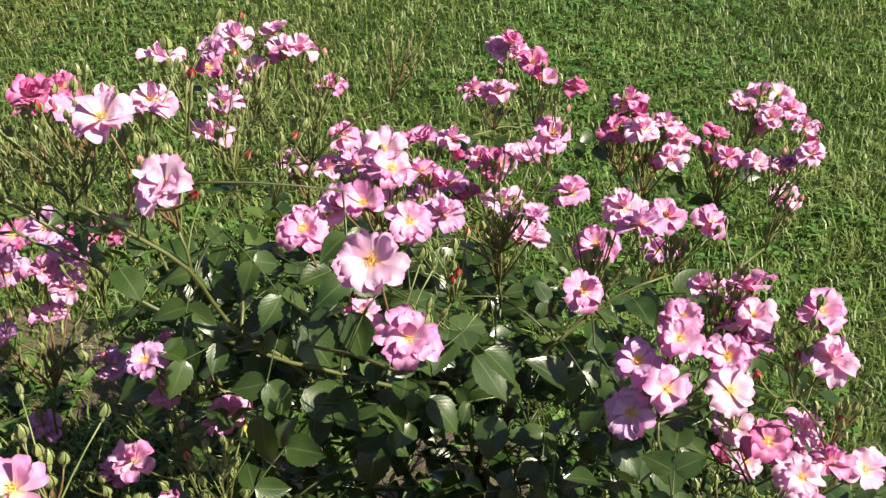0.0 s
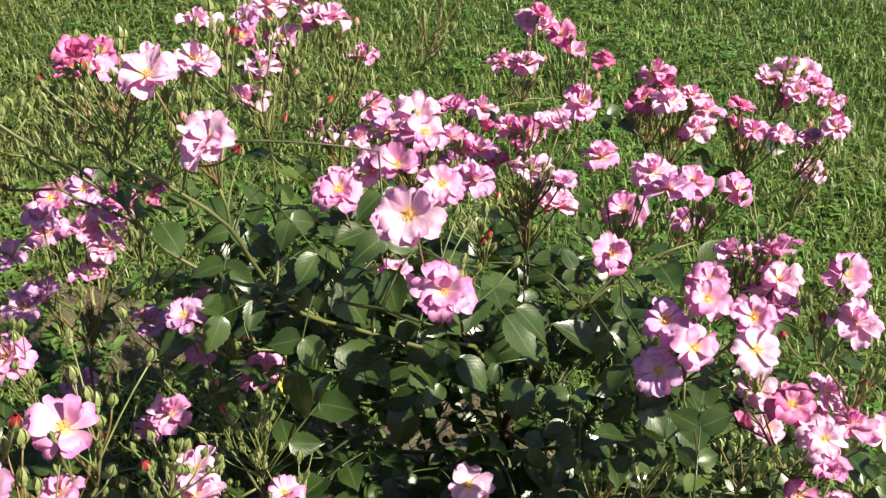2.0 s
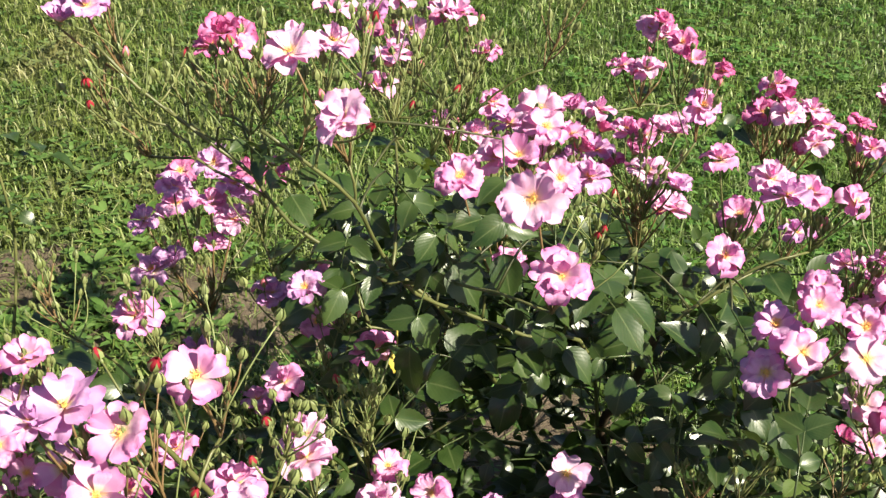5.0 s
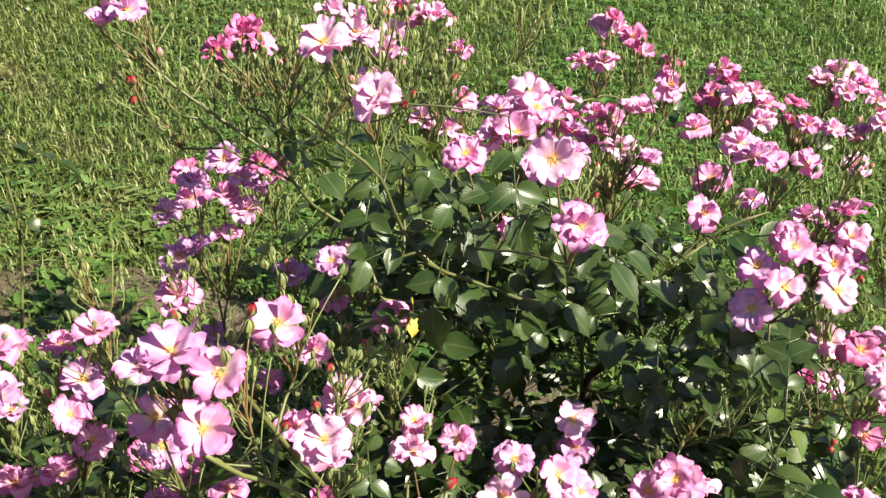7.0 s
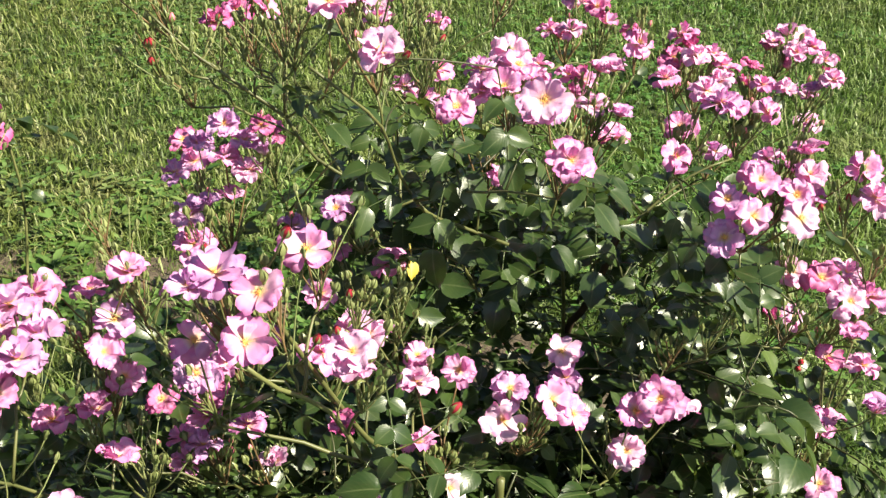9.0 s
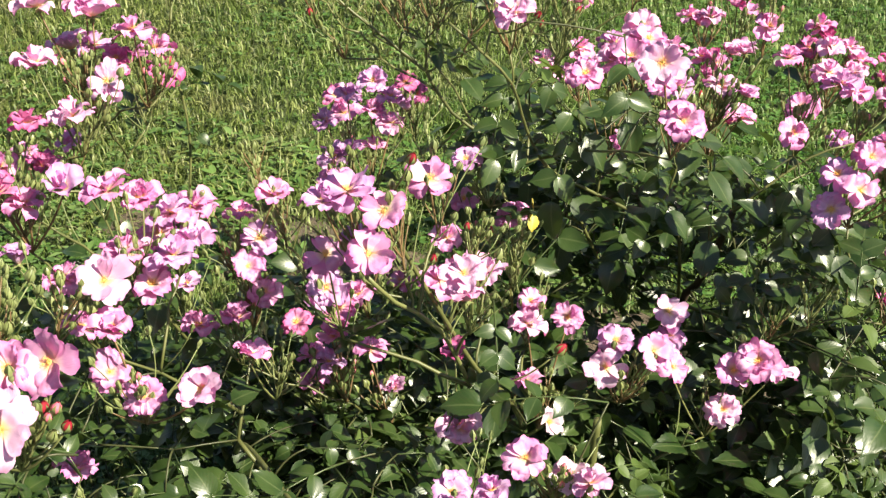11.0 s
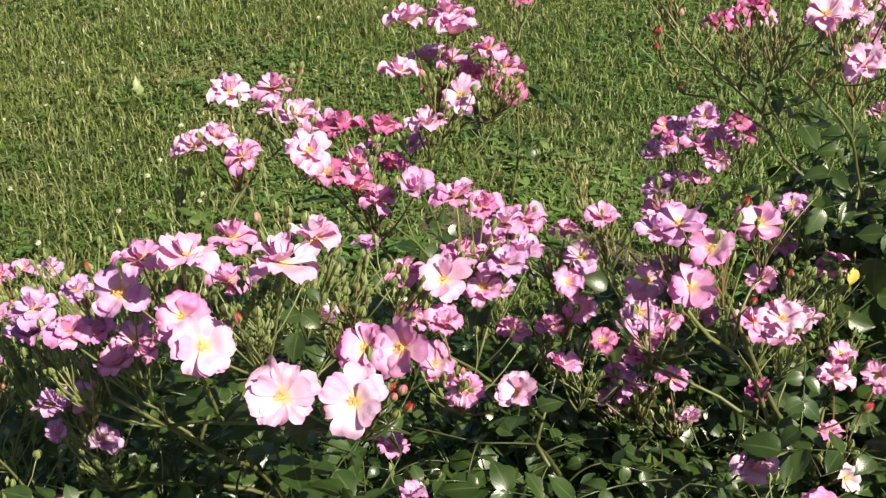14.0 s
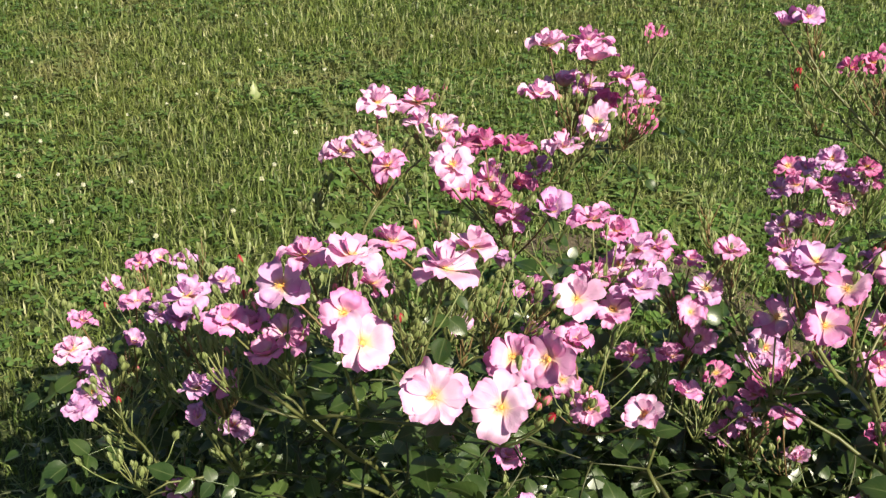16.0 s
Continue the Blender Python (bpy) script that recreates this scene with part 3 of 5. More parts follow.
def bloom(bush, x, y, z, across, tilt, turn, shade, count, shut=0.0):
    """An open flower: across in millimetres, tilt in degrees from upright, turn in degrees from facing south; shade
    picks the pink, 2 and 3 also for flowers in shadow; count of petals; shut lifts them to a cup.
    """
    rng = bush.rng
    a = radians(-90 + turn)
    up = Vector((math.sin(radians(tilt)) * math.cos(a), math.sin(radians(tilt)) * math.sin(a), math.cos(radians(tilt))))
    r = across / 2120
    pos = Vector((x, y, z)) - up * (0.22 * r)
    ob = bush.put("blossom", CALYX_MESH, facing(pos, up, rng.uniform(0, 6.28)) @ Matrix.Scale(r, 4))
    wide, slim, inner = PETAL_SETS[shade]
    outer = wide if count < 11 else slim
    ring = min(count, 5 if count < 9 else 6 if count < 12 else 7)
    # a flower that looks upward spreads its outer petals flat and keeps the inner ones upright round its heart
    sunk = tilt < 24 and shut == 0.0 and count > 9
    layers = [(ring, 1.0, rng.uniform(-0.14, 0.02) if sunk else rng.uniform(-0.12, 0.12), outer, 0.0)]
    rest = count - ring
    if rest > 0:
        layers.append((min(rest, 5), 0.86 if count < 11 else 0.78, rng.uniform(0.14, 0.34) if sunk else rng.uniform(0.2, 0.42), outer, 0.035 + 0.05 * sunk))
    if rest > 5 or sunk:
        layers.append((max(rest - 5, 4 if sunk else 0), 0.78, rng.uniform(0.65, 1.0) if sunk else rng.uniform(0.38, 0.75), inner, 0.06 + 0.07 * sunk))
    for n, size, lift, pool, high in layers:
        start = rng.uniform(0, 6.28)
        for k in range(n):
            m = Matrix.Translation((0, 0, high + 0.008 * (k % 2))) @ Matrix.Rotation(start + 2 * math.pi * k / n + rng.uniform(-0.16, 0.16), 4, "Z")
            m = m @ Matrix.Translation((0.05, 0, 0)) @ Matrix.Rotation(-lift - shut + rng.uniform(-0.26, 0.3), 4, "Y") @ Matrix.Rotation(rng.uniform(-0.32, 0.32), 4, "X")
            s = size * rng.uniform(0.80, 1.06)
            part("petal", rng.choice(pool), ob, m @ Matrix.Diagonal((s, s * rng.uniform(0.82, 1.08), s, 1)))
    part("flower_heart", rng.choice(HEARTS), ob, Matrix.Translation((0, 0, 0.04)) @ Matrix.Scale(rng.uniform(0.65, 1.0), 4), "yellow stamens in the heart of the flower")
    bush.flowers.append((pos, up, r))


def bud_at(bush, pos, up, colour=0, size=1.0):
    """A bud: colour 0 shut and green, 1 red, 2 pink."""
    rng = bush.rng
    m = facing(pos, up, rng.uniform(0, 6.28)) @ Matrix.Scale(size, 4)
    if colour:
        ob = bush.put("bud", BUD_CUP, m)
        part("furled_petals", BUD_TIPS[colour - 1], ob, None, "red furled petals" if colour == 1 else "pink furled petals")
    else:
        bush.put("bud", rng.choice(BUDS), m)


def red_bud(bush, x, y, z, size=0.72):
    bush.buds.append((Vector((x, y, z)), 1, size))


def cane(bush, thick, *places):
    """A cane that is drawn through these places, from low to high."""
    bush.fixed.append((thick, [Vector(p) for p in places]))


def leaf_at(bush, x, y, z, heading, pitch, roll, size, pool=LEAVES):
    """A single compound leaf; the place is the middle of its end leaflet."""
    rng = bush.rng
    m = pose(0, 0, 0, roll, -pitch, heading)
    me = pool[rng.randrange(len(pool))]
    reach = max(v.co.x for v in me.vertices) - 0.02
    bush.leaves.append((me, Matrix.Translation((x, y, z)) @ m @ Matrix.Scale(size, 4) @ Matrix.Translation((-reach, 0, 0))))


def spray(bush, x, y, z, count, spread):
    """A truss of shut buds, its node at that place."""
    bush.sprays.append((Vector((x, y, z)), count, spread))


def fine_spray(bush, x, y, z, count, spread):
    """A loose truss of many small shut buds that cannot be told apart."""
    bush.sprays.append((Vector((x, y, z)), -count, spread))

# ---- open flowers, bush by bush ----
bloom(main_bush, -0.248, 0.923, 0.976, 62, 45, -24, 0, 14)
bloom(main_bush, -0.309, 0.970, 1.021, 66, 30, -7, 0, 14)
bloom(main_bush, -0.060, 0.857, 0.943, 66, 52, -22, 0, 10)
bloom(main_bush, -0.025, 0.834, 0.877, 59, 55, -1, 1, 15)
bloom(main_bush, 0.157, 1.084, 0.770, 52, 42, 12, 1, 14)
bloom(main_bush, -0.084, 1.075, 0.743, 46, 22, 29, 1, 12)
bloom(main_bush, 0.324, 1.229, 0.779, 54, 34, 35, 1, 14)
bloom(main_bush, 0.264, 1.216, 0.795, 54, 25, 4, 1, 13)
bloom(main_bush, 0.199, 1.135, 0.848, 54, 22, 1, 0, 14)
bloom(main_bush, 0.139, 1.135, 0.867, 52, 7, -138, 1, 13)
bloom(main_bush, 0.132, 1.297, 0.859, 57, 40, 33, 1, 15)
bloom(main_bush, 0.079, 1.680, 0.749, 61, 10, -60, 0, 16)
bloom(main_bush, 0.135, 1.745, 0.772, 53, 40, 0, 2, 14)
bloom(main_bush, 0.156, 1.750, 0.739, 51, 10, 11, 1, 6, 0.66)
bloom(main_bush, 0.085, 1.796, 0.774, 56, 38, -10, 0, 16)
bloom(main_bush, 0.110, 1.834, 0.743, 44, 20, -134, 2, 7, 0.55)
bloom(main_bush, 0.210, 1.789, 0.713, 51, 1, -18, 2, 12)
bloom(main_bush, 0.271, 1.617, 0.766, 59, 7, -70, 1, 13)
bloom(main_bush, 0.285, 1.626, 0.739, 52, 19, 55, 2, 8, 0.76)
bloom(main_bush, 0.333, 1.624, 0.727, 50, 1, -118, 0, 16)
bloom(main_bush, 0.307, 1.654, 0.707, 48, 8, 33, 2, 7, 0.31)
bloom(main_bush, 0.442, 1.656, 0.657, 54, 10, -13, 1, 13)
bloom(main_bush, 0.529, 1.630, 0.655, 52, 20, -121, 3, 15, 0.55)
bloom(main_bush, 0.533, 1.666, 0.630, 42, 10, -92, 1, 6, 0.55)
bloom(main_bush, 0.556, 1.617, 0.684, 53, 14, -32, 0, 12)
bloom(main_bush, 0.470, 1.728, 0.716, 52, 10, 26, 0, 11, 0.28)
bloom(main_bush, 0.485, 1.758, 0.692, 51, 7, -133, 2, 7, 0.67)
bloom(main_bush, 0.539, 1.774, 0.712, 52, 31, -23, 0, 13)
bloom(main_bush, 0.568, 1.706, 0.689, 53, 13, -130, 0, 11)
bloom(main_bush, 0.589, 1.725, 0.646, 44, 44, 98, 2, 8, 0.72)
bloom(main_bush, 0.566, 1.734, 0.549, 61, 25, -16, 0, 16)
bloom(main_bush, 0.411, 1.057, 0.768, 54, 40, 6, 1, 13)
bloom(main_bush, 0.402, 0.983, 0.762, 60, 15, -10, 0, 13)
bloom(main_bush, 0.304, 1.145, 0.743, 53, 14, -142, 0, 14)
bloom(main_bush, 0.261, 1.050, 0.761, 52, 25, -8, 1, 11)
bloom(main_bush, 0.239, 0.961, 0.795, 52, 35, -4, 1, 12)
bloom(main_bush, 0.291, 0.968, 0.770, 56, 35, -17, 1, 12)
bloom(main_bush, 0.224, 0.917, 0.764, 50, 58, 16, 1, 8)
bloom(main_bush, 0.191, 0.925, 0.729, 56, 60, -30, 3, 12)
bloom(main_bush, 0.200, 0.963, 0.767, 58, 25, -14, 3, 11)
bloom(main_bush, 0.288, 0.928, 0.757, 54, 45, 5, 0, 9)
bloom(main_bush, 0.347, 1.078, 0.714, 58, 6, -23, 3, 16)
bloom(main_bush, 0.344, 1.078, 0.594, 52, 25, -11, 0, 10)
bloom(main_bush, 0.368, 1.025, 0.614, 59, 24, -28, 2, 13)
bloom(main_bush, 0.428, 1.080, 0.591, 61, 20, 81, 0, 15)
bloom(main_bush, 0.397, 0.980, 0.603, 60, 35, -8, 0, 11)
bloom(main_bush, 0.499, 1.050, 0.553, 60, 40, 15, 0, 8)
bloom(main_bush, -0.068, 1.221, 0.870, 66, 35, -10, 0, 12)
bloom(main_bush, -0.079, 1.206, 0.832, 60, 30, -20, 0, 10)
bloom(main_bush, -0.036, 1.161, 0.810, 58, 40, 10, 1, 12)
bloom(main_bush, -0.149, 1.096, 0.834, 61, 39, -3, 1, 14)
bloom(main_bush, -0.165, 1.601, 0.786, 52, 1, 107, 1, 11)
bloom(main_bush, -0.158, 1.680, 0.671, 62, 15, 10, 1, 12)
bloom(main_bush, -0.278, 1.037, 1.009, 57, 12, 38, 0, 13)
bloom(main_bush, 0.178, 1.172, 0.778, 57, 32, -21, 1, 11)
bloom(main_bush, 0.117, 1.349, 0.686, 62, 11, 52, 0, 14, 0.31)
bloom(main_bush, 0.104, 1.383, 0.658, 46, 11, 104, 2, 6, 0.49)
bloom(main_bush, 0.001, 1.276, 0.758, 60, 15, 10, 3, 13)
bloom(main_bush, 0.077, 1.466, 0.735, 57, 13, -75, 1, 15)
bloom(main_bush, 0.010, 1.550, 0.731, 52, 5, 93, 0, 13)
bloom(main_bush, 0.018, 1.558, 0.692, 50, 28, 126, 2, 7, 0.63)
bloom(main_bush, -0.029, 1.492, 0.753, 54, 17, -74, 1, 16, 0.67)
bloom(main_bush, -0.054, 1.531, 0.729, 44, 12, 150, 2, 6, 0.32)
bloom(main_bush, -0.284, 1.500, 0.898, 54, 23, 27, 0, 11)
bloom(main_bush, -0.206, 1.557, 0.863, 59, 15, 106, 0, 11)
bloom(main_bush, -0.233, 1.590, 0.836, 49, 40, -18, 2, 6, 0.67)
bloom(main_bush, -0.276, 1.543, 0.835, 54, 31, -35, 0, 12)
bloom(main_bush, -0.297, 1.563, 0.811, 50, 29, 141, 2, 8, 0.69)
bloom(main_bush, -0.337, 1.314, 0.941, 59, 10, 130, 0, 14)
bloom(main_bush, -0.276, 1.273, 0.860, 58, 14, 66, 0, 15, 0.27)
bloom(main_bush, -0.419, 1.110, 0.977, 54, 19, 14, 2, 16, 0.56)
bloom(main_bush, -0.403, 1.123, 0.957, 44, 35, 73, 1, 9, 0.34)
bloom(middle_bush, -0.431, 1.332, 0.687, 51, 39, -13, 2, 16)
bloom(middle_bush, -0.487, 1.221, 0.700, 55, 6, 157, 1, 13)
bloom(middle_bush, -0.451, 1.199, 0.689, 51, 12, 8, 0, 12)
bloom(middle_bush, -0.481, 1.199, 0.643, 55, 5, 149, 1, 11, 0.28)
bloom(middle_bush, -0.318, 1.088, 0.618, 50, 35, -23, 1, 11)
bloom(middle_bush, -0.239, 1.044, 0.622, 58, 12, -26, 1, 13)
bloom(middle_bush, -0.330, 0.979, 0.609, 56, 20, -7, 1, 11)
bloom(middle_bush, -0.315, 0.661, 0.857, 60, 30, 16, 1, 8)
bloom(middle_bush, -0.374, 1.096, 0.651, 53, 15, -2, 3, 12)
bloom(main_bush, -0.222, 1.557, 0.684, 61, 10, 111, 0, 16)
bloom(main_bush, -0.184, 1.668, 0.617, 62, 12, 0, 0, 14)
bloom(middle_bush, -0.501, 1.099, 0.673, 56, 18, -66, 3, 13, 0.51)
bloom(left_bush, -1.013, 0.634, 0.906, 63, 17, 46, 0, 13)
bloom(left_bush, -0.995, 0.716, 0.888, 65, 0, -126, 1, 15)
bloom(left_bush, -0.951, 0.653, 0.885, 66, 11, -114, 0, 13)
bloom(left_bush, -0.990, 0.565, 0.873, 63, 7, -127, 0, 15)
bloom(left_bush, -0.940, 0.542, 0.864, 58, 22, -29, 1, 12)
bloom(left_bush, -0.866, 0.582, 0.869, 68, 38, 33, 0, 15)
bloom(left_bush, -0.885, 0.657, 0.872, 64, 7, -55, 1, 11, 0.36)
bloom(left_bush, -0.921, 0.818, 0.746, 61, 22, -28, 1, 13)
bloom(left_bush, -0.897, 0.942, 0.935, 75, 9, -72, 0, 16, 0.3)
bloom(left_bush, -0.847, 0.981, 0.939, 75, 13, -119, 1, 16)
bloom(left_bush, -0.827, 0.958, 0.922, 77, 0, 97, 0, 12, 0.69)
bloom(left_bush, -0.765, 0.942, 0.910, 66, 9, -126, 1, 15)
bloom(left_bush, -0.874, 0.870, 0.880, 65, 8, 115, 0, 14)
bloom(left_bush, -0.887, 1.007, 0.852, 70, 10, -129, 0, 14, 0.37)
bloom(left_bush, -0.755, 0.993, 0.866, 63, 8, -82, 1, 13)
bloom(left_bush, -0.783, 0.877, 0.856, 64, 39, -6, 0, 12)
bloom(left_bush, -0.781, 1.092, 0.793, 63, 17, 34, 2, 14)
bloom(left_bush, -0.801, 0.804, 0.837, 65, 16, -106, 0, 12)
bloom(left_bush, -0.880, 0.832, 0.808, 61, 9, -141, 2, 15)
bloom(left_bush, -1.107, 1.239, 0.565, 53, 8, 142, 1, 16)
bloom(left_bush, -0.944, 1.081, 0.664, 57, 20, -40, 1, 11, 0.56)
bloom(left_bush, -0.793, 0.633, 0.796, 56, 1, 109, 1, 13)
bloom(left_bush, -0.738, 0.623, 0.825, 59, 25, 20, 3, 8, 0.6)
bloom(left_bush, -0.678, 0.604, 0.839, 64, 19, -58, 1, 11, 0.27)
bloom(left_bush, -0.649, 0.631, 0.818, 61, 19, -3, 1, 16, 0.26)
bloom(left_bush, -0.633, 0.747, 0.749, 64, 20, 0, 1, 12)
bloom(left_bush, -0.600, 0.848, 0.693, 50, 1, -86, 1, 14)
bloom(left_bush, -0.558, 0.794, 0.683, 54, 35, 14, 3, 10)
bloom(left_bush, -0.567, 0.766, 0.655, 50, 35, 28, 1, 11)
bloom(left_bush, -0.551, 0.776, 0.613, 50, 30, 3, 1, 12)
bloom(middle_bush, -0.367, 0.562, 0.806, 60, 58, 20, 1, 9)
bloom(middle_bush, -0.434, 0.640, 0.757, 56, 30, 0, 1, 9)
bloom(middle_bush, -0.454, 0.802, 0.583, 56, 20, 4, 2, 14)
bloom(middle_bush, -0.358, 0.593, 0.845, 58, 40, -24, 1, 7)
bloom(middle_bush, -0.398, 0.592, 0.871, 66, 15, -19, 3, 9)
bloom(left_bush, -0.657, 0.161, 0.979, 70, -16, 28, 0, 10)
bloom(left_bush, -0.674, 0.253, 0.954, 60, -14, -9, 0, 10)
bloom(left_bush, -0.751, 0.230, 0.945, 56, -5, 5, 1, 12)
bloom(left_bush, -0.754, 0.159, 0.960, 66, -14, -26, 0, 10)
bloom(left_bush, -0.820, 0.177, 0.932, 56, 5, -9, 1, 11)
bloom(left_bush, -0.840, 0.163, 0.895, 64, 45, 11, 3, 8)
bloom(left_bush, -0.772, 0.558, 0.760, 57, 5, -133, 3, 11, 0.73)
bloom(left_bush, -0.848, 0.359, 0.804, 60, 1, 92, 1, 13)
bloom(left_bush, -0.704, 0.100, 0.909, 66, 50, 34, 0, 9)
bloom(left_bush, -0.742, 0.127, 0.915, 58, 40, 16, 1, 12)
bloom(left_bush, -0.638, 0.116, 0.866, 68, 50, 10, 0, 9)
bloom(left_bush, -0.586, 0.155, 0.851, 70, 55, 9, 0, 9)
bloom(left_bush, -0.603, 0.211, 0.871, 58, 42, 9, 1, 9)
bloom(left_bush, -0.569, 0.213, 0.878, 60, 60, -20, 1, 10)
bloom(left_bush, -0.646, 0.485, 0.671, 54, 48, 4, 1, 12)
bloom(left_bush, -0.595, 0.454, 0.666, 50, 52, 13, 1, 14)
bloom(left_bush, -0.527, 0.447, 0.690, 58, 35, -18, 0, 8, 0.35)
bloom(left_bush, -0.649, 0.509, 0.776, 68, 35, 7, 0, 9)
bloom(left_bush, -0.598, 0.585, 0.773, 64, 6, -78, 3, 14)
bloom(left_bush, -0.658, 0.595, 0.766, 64, 1, -37, 1, 15)
bloom(left_bush, -0.756, 0.630, 0.701, 59, 0, 63, 1, 14)
bloom(left_bush, -0.621, 0.571, 0.739, 59, 24, -12, 1, 12)
bloom(left_bush, -0.637, 0.485, 0.732, 53, 13, 30, 1, 15, 0.36)
bloom(left_bush, -0.786, 0.469, 0.705, 44, 45, 7, 0, 6, 0.75)
bloom(middle_bush, -0.521, 0.612, 0.626, 50, 17, 132, 1, 13, 0.29)
bloom(middle_bush, -0.498, 0.824, 0.488, 53, 15, -123, 1, 11)
bloom(middle_bush, -0.421, 0.853, 0.485, 59, 6, 122, 1, 12)
bloom(middle_bush, -0.510, 0.888, 0.396, 59, 1, -119, 1, 13)
bloom(middle_bush, -0.394, 0.888, 0.393, 50, 19, -70, 0, 15, 0.38)
bloom(middle_bush, -0.582, 0.749, 0.586, 50, 9, -53, 1, 13, 0.38)
bloom(middle_bush, -0.641, 0.765, 0.559, 62, 9, -129, 1, 16)
bloom(left_bush, -1.403, 0.570, 0.561, 50, 13, 17, 1, 11)
bloom(left_bush, -1.355, 0.621, 0.559, 51, 2, -120, 3, 14)
bloom(left_bush, -1.315, 0.462, 0.569, 57, 1, -60, 1, 12, 0.28)
bloom(left_bush, -0.904, 0.197, 0.813, 53, 2, -159, 1, 11, 0.4)
bloom(left_bush, -1.214, 0.406, 0.614, 53, 15, -127, 3, 14)
bloom(middle_bush, -0.267, 0.600, 0.773, 58, 25, -10, 0, 13)
bloom(middle_bush, -0.264, 0.614, 0.731, 58, 5, -127, 0, 11, 0.38)
bloom(middle_bush, -0.198, 0.925, 0.545, 48, 35, 6, 1, 13)
bloom(middle_bush, -0.144, 0.888, 0.545, 50, 50, -20, 1, 13)
bloom(middle_bush, -0.086, 0.854, 0.489, 63, 50, -15, 0, 7)
bloom(middle_bush, -0.071, 0.916, 0.497, 56, 35, 3, 3, 12)
bloom(middle_bush, -0.019, 0.864, 0.518, 59, 45, 33, 1, 10)
bloom(middle_bush, 0.011, 0.862, 0.496, 56, 50, 34, 1, 11)
bloom(middle_bush, 0.006, 0.979, 0.515, 56, 40, 22, 0, 9)
bloom(middle_bush, 0.094, 0.872, 0.493, 56, 45, 3, 1, 10)
bloom(middle_bush, 0.157, 0.912, 0.478, 69, 6, 156, 0, 14)
bloom(middle_bush, 0.090, 0.879, 0.419, 56, 42, -6, 0, 12)
bloom(middle_bush, -0.181, 0.550, 0.561, 56, 30, -13, 1, 9)
bloom(middle_bush, -0.125, 0.583, 0.514, 58, 20, -30, 4, 9)
bloom(middle_bush, -0.216, 0.508, 0.544, 50, 20, -69, 3, 15)
bloom(middle_bush, -0.259, 0.487, 0.552, 53, 31, 14, 3, 14)
bloom(middle_bush, -0.523, 1.090, 0.671, 57, 33, -24, 3, 15)
bloom(middle_bush, -0.460, 1.239, 0.719, 50, 3, 48, 3, 11)
bloom(main_bush, -0.342, 1.620, 0.831, 52, 33, -30, 3, 16)
bloom(main_bush, -0.353, 1.634, 0.796, 49, 41, 17, 2, 9, 0.40)
bloom(main_bush, -0.258, 1.670, 0.842, 55, 10, -93, 0, 13, 0.48)
bloom(main_bush, -0.475, 1.350, 0.884, 55, 23, -8, 2, 14)
bloom(main_bush, -0.259, 1.280, 0.902, 59, 13, -114, 0, 16)
bloom(main_bush, -0.265, 1.296, 0.878, 50, 6, -64, 2, 8, 0.63)
bloom(main_bush, -0.058, 1.190, 0.862, 60, 30, 20, 1, 11)
bloom(main_bush, -0.107, 1.279, 0.823, 58, 8, -60, 3, 12)
bloom(main_bush, -0.114, 1.125, 0.847, 52, 35, -30, 0, 9, 0.4)
bloom(main_bush, -0.085, 1.110, 0.860, 54, 40, 10, 1, 8, 0.4)
bloom(main_bush, -0.025, 1.330, 0.752, 54, 12, 14, 3, 11)
bloom(main_bush, 0.008, 1.380, 0.747, 58, 2, 62, 3, 14)
bloom(main_bush, 0.031, 1.392, 0.721, 47, 7, -114, 2, 8, 0.38)
bloom(main_bush, 0.108, 1.360, 0.792, 55, 7, -77, 0, 15, 0.66)
bloom(main_bush, 0.044, 1.700, 0.743, 54, 3, -142, 1, 15)
bloom(main_bush, 0.066, 1.723, 0.720, 53, 27, 23, 2, 7, 0.46)
bloom(main_bush, 0.252, 1.590, 0.732, 62, 20, -39, 2, 16)
bloom(main_bush, 0.258, 1.625, 0.698, 42, 24, -150, 2, 9, 0.56)
bloom(main_bush, 0.286, 1.550, 0.750, 62, 15, 21, 0, 15)
bloom(main_bush, 0.330, 1.560, 0.702, 57, 13, -97, 0, 16)
bloom(main_bush, 0.318, 1.583, 0.670, 45, 16, 9, 2, 8, 0.67)
bloom(main_bush, 0.428, 1.700, 0.675, 50, 13, 80, 2, 13, 0.39)
bloom(main_bush, 0.433, 1.724, 0.631, 54, 11, 72, 2, 8, 0.41)
bloom(main_bush, 0.486, 1.650, 0.652, 61, 8, 10, 0, 12)
bloom(main_bush, 0.113, 1.300, 0.741, 54, 17, 87, 3, 15, 0.35)
bloom(main_bush, 0.078, 1.350, 0.738, 62, 4, 84, 0, 14)
bloom(main_bush, 0.215, 1.110, 0.843, 58, 1, 62, 3, 16)
bloom(main_bush, 0.301, 1.410, 0.631, 59, 5, -70, 3, 15)
bloom(main_bush, 0.339, 1.090, 0.777, 57, 18, -137, 1, 12, 0.65)
bloom(main_bush, 0.337, 1.117, 0.733, 50, 11, -75, 1, 6, 0.75)
bloom(main_bush, 0.342, 1.070, 0.753, 53, 30, 6, 0, 13)
bloom(main_bush, 0.328, 1.091, 0.720, 54, 38, -154, 1, 8, 0.64)
bloom(main_bush, 0.448, 1.040, 0.578, 59, 7, -128, 1, 11)
bloom(main_bush, 0.423, 1.075, 0.543, 45, 26, -15, 1, 7, 0.47)
bloom(main_bush, 0.402, 1.180, 0.448, 51, 40, 25, 0, 12)
bloom(main_bush, 0.378, 1.214, 0.422, 49, 7, 0, 2, 7, 0.74)
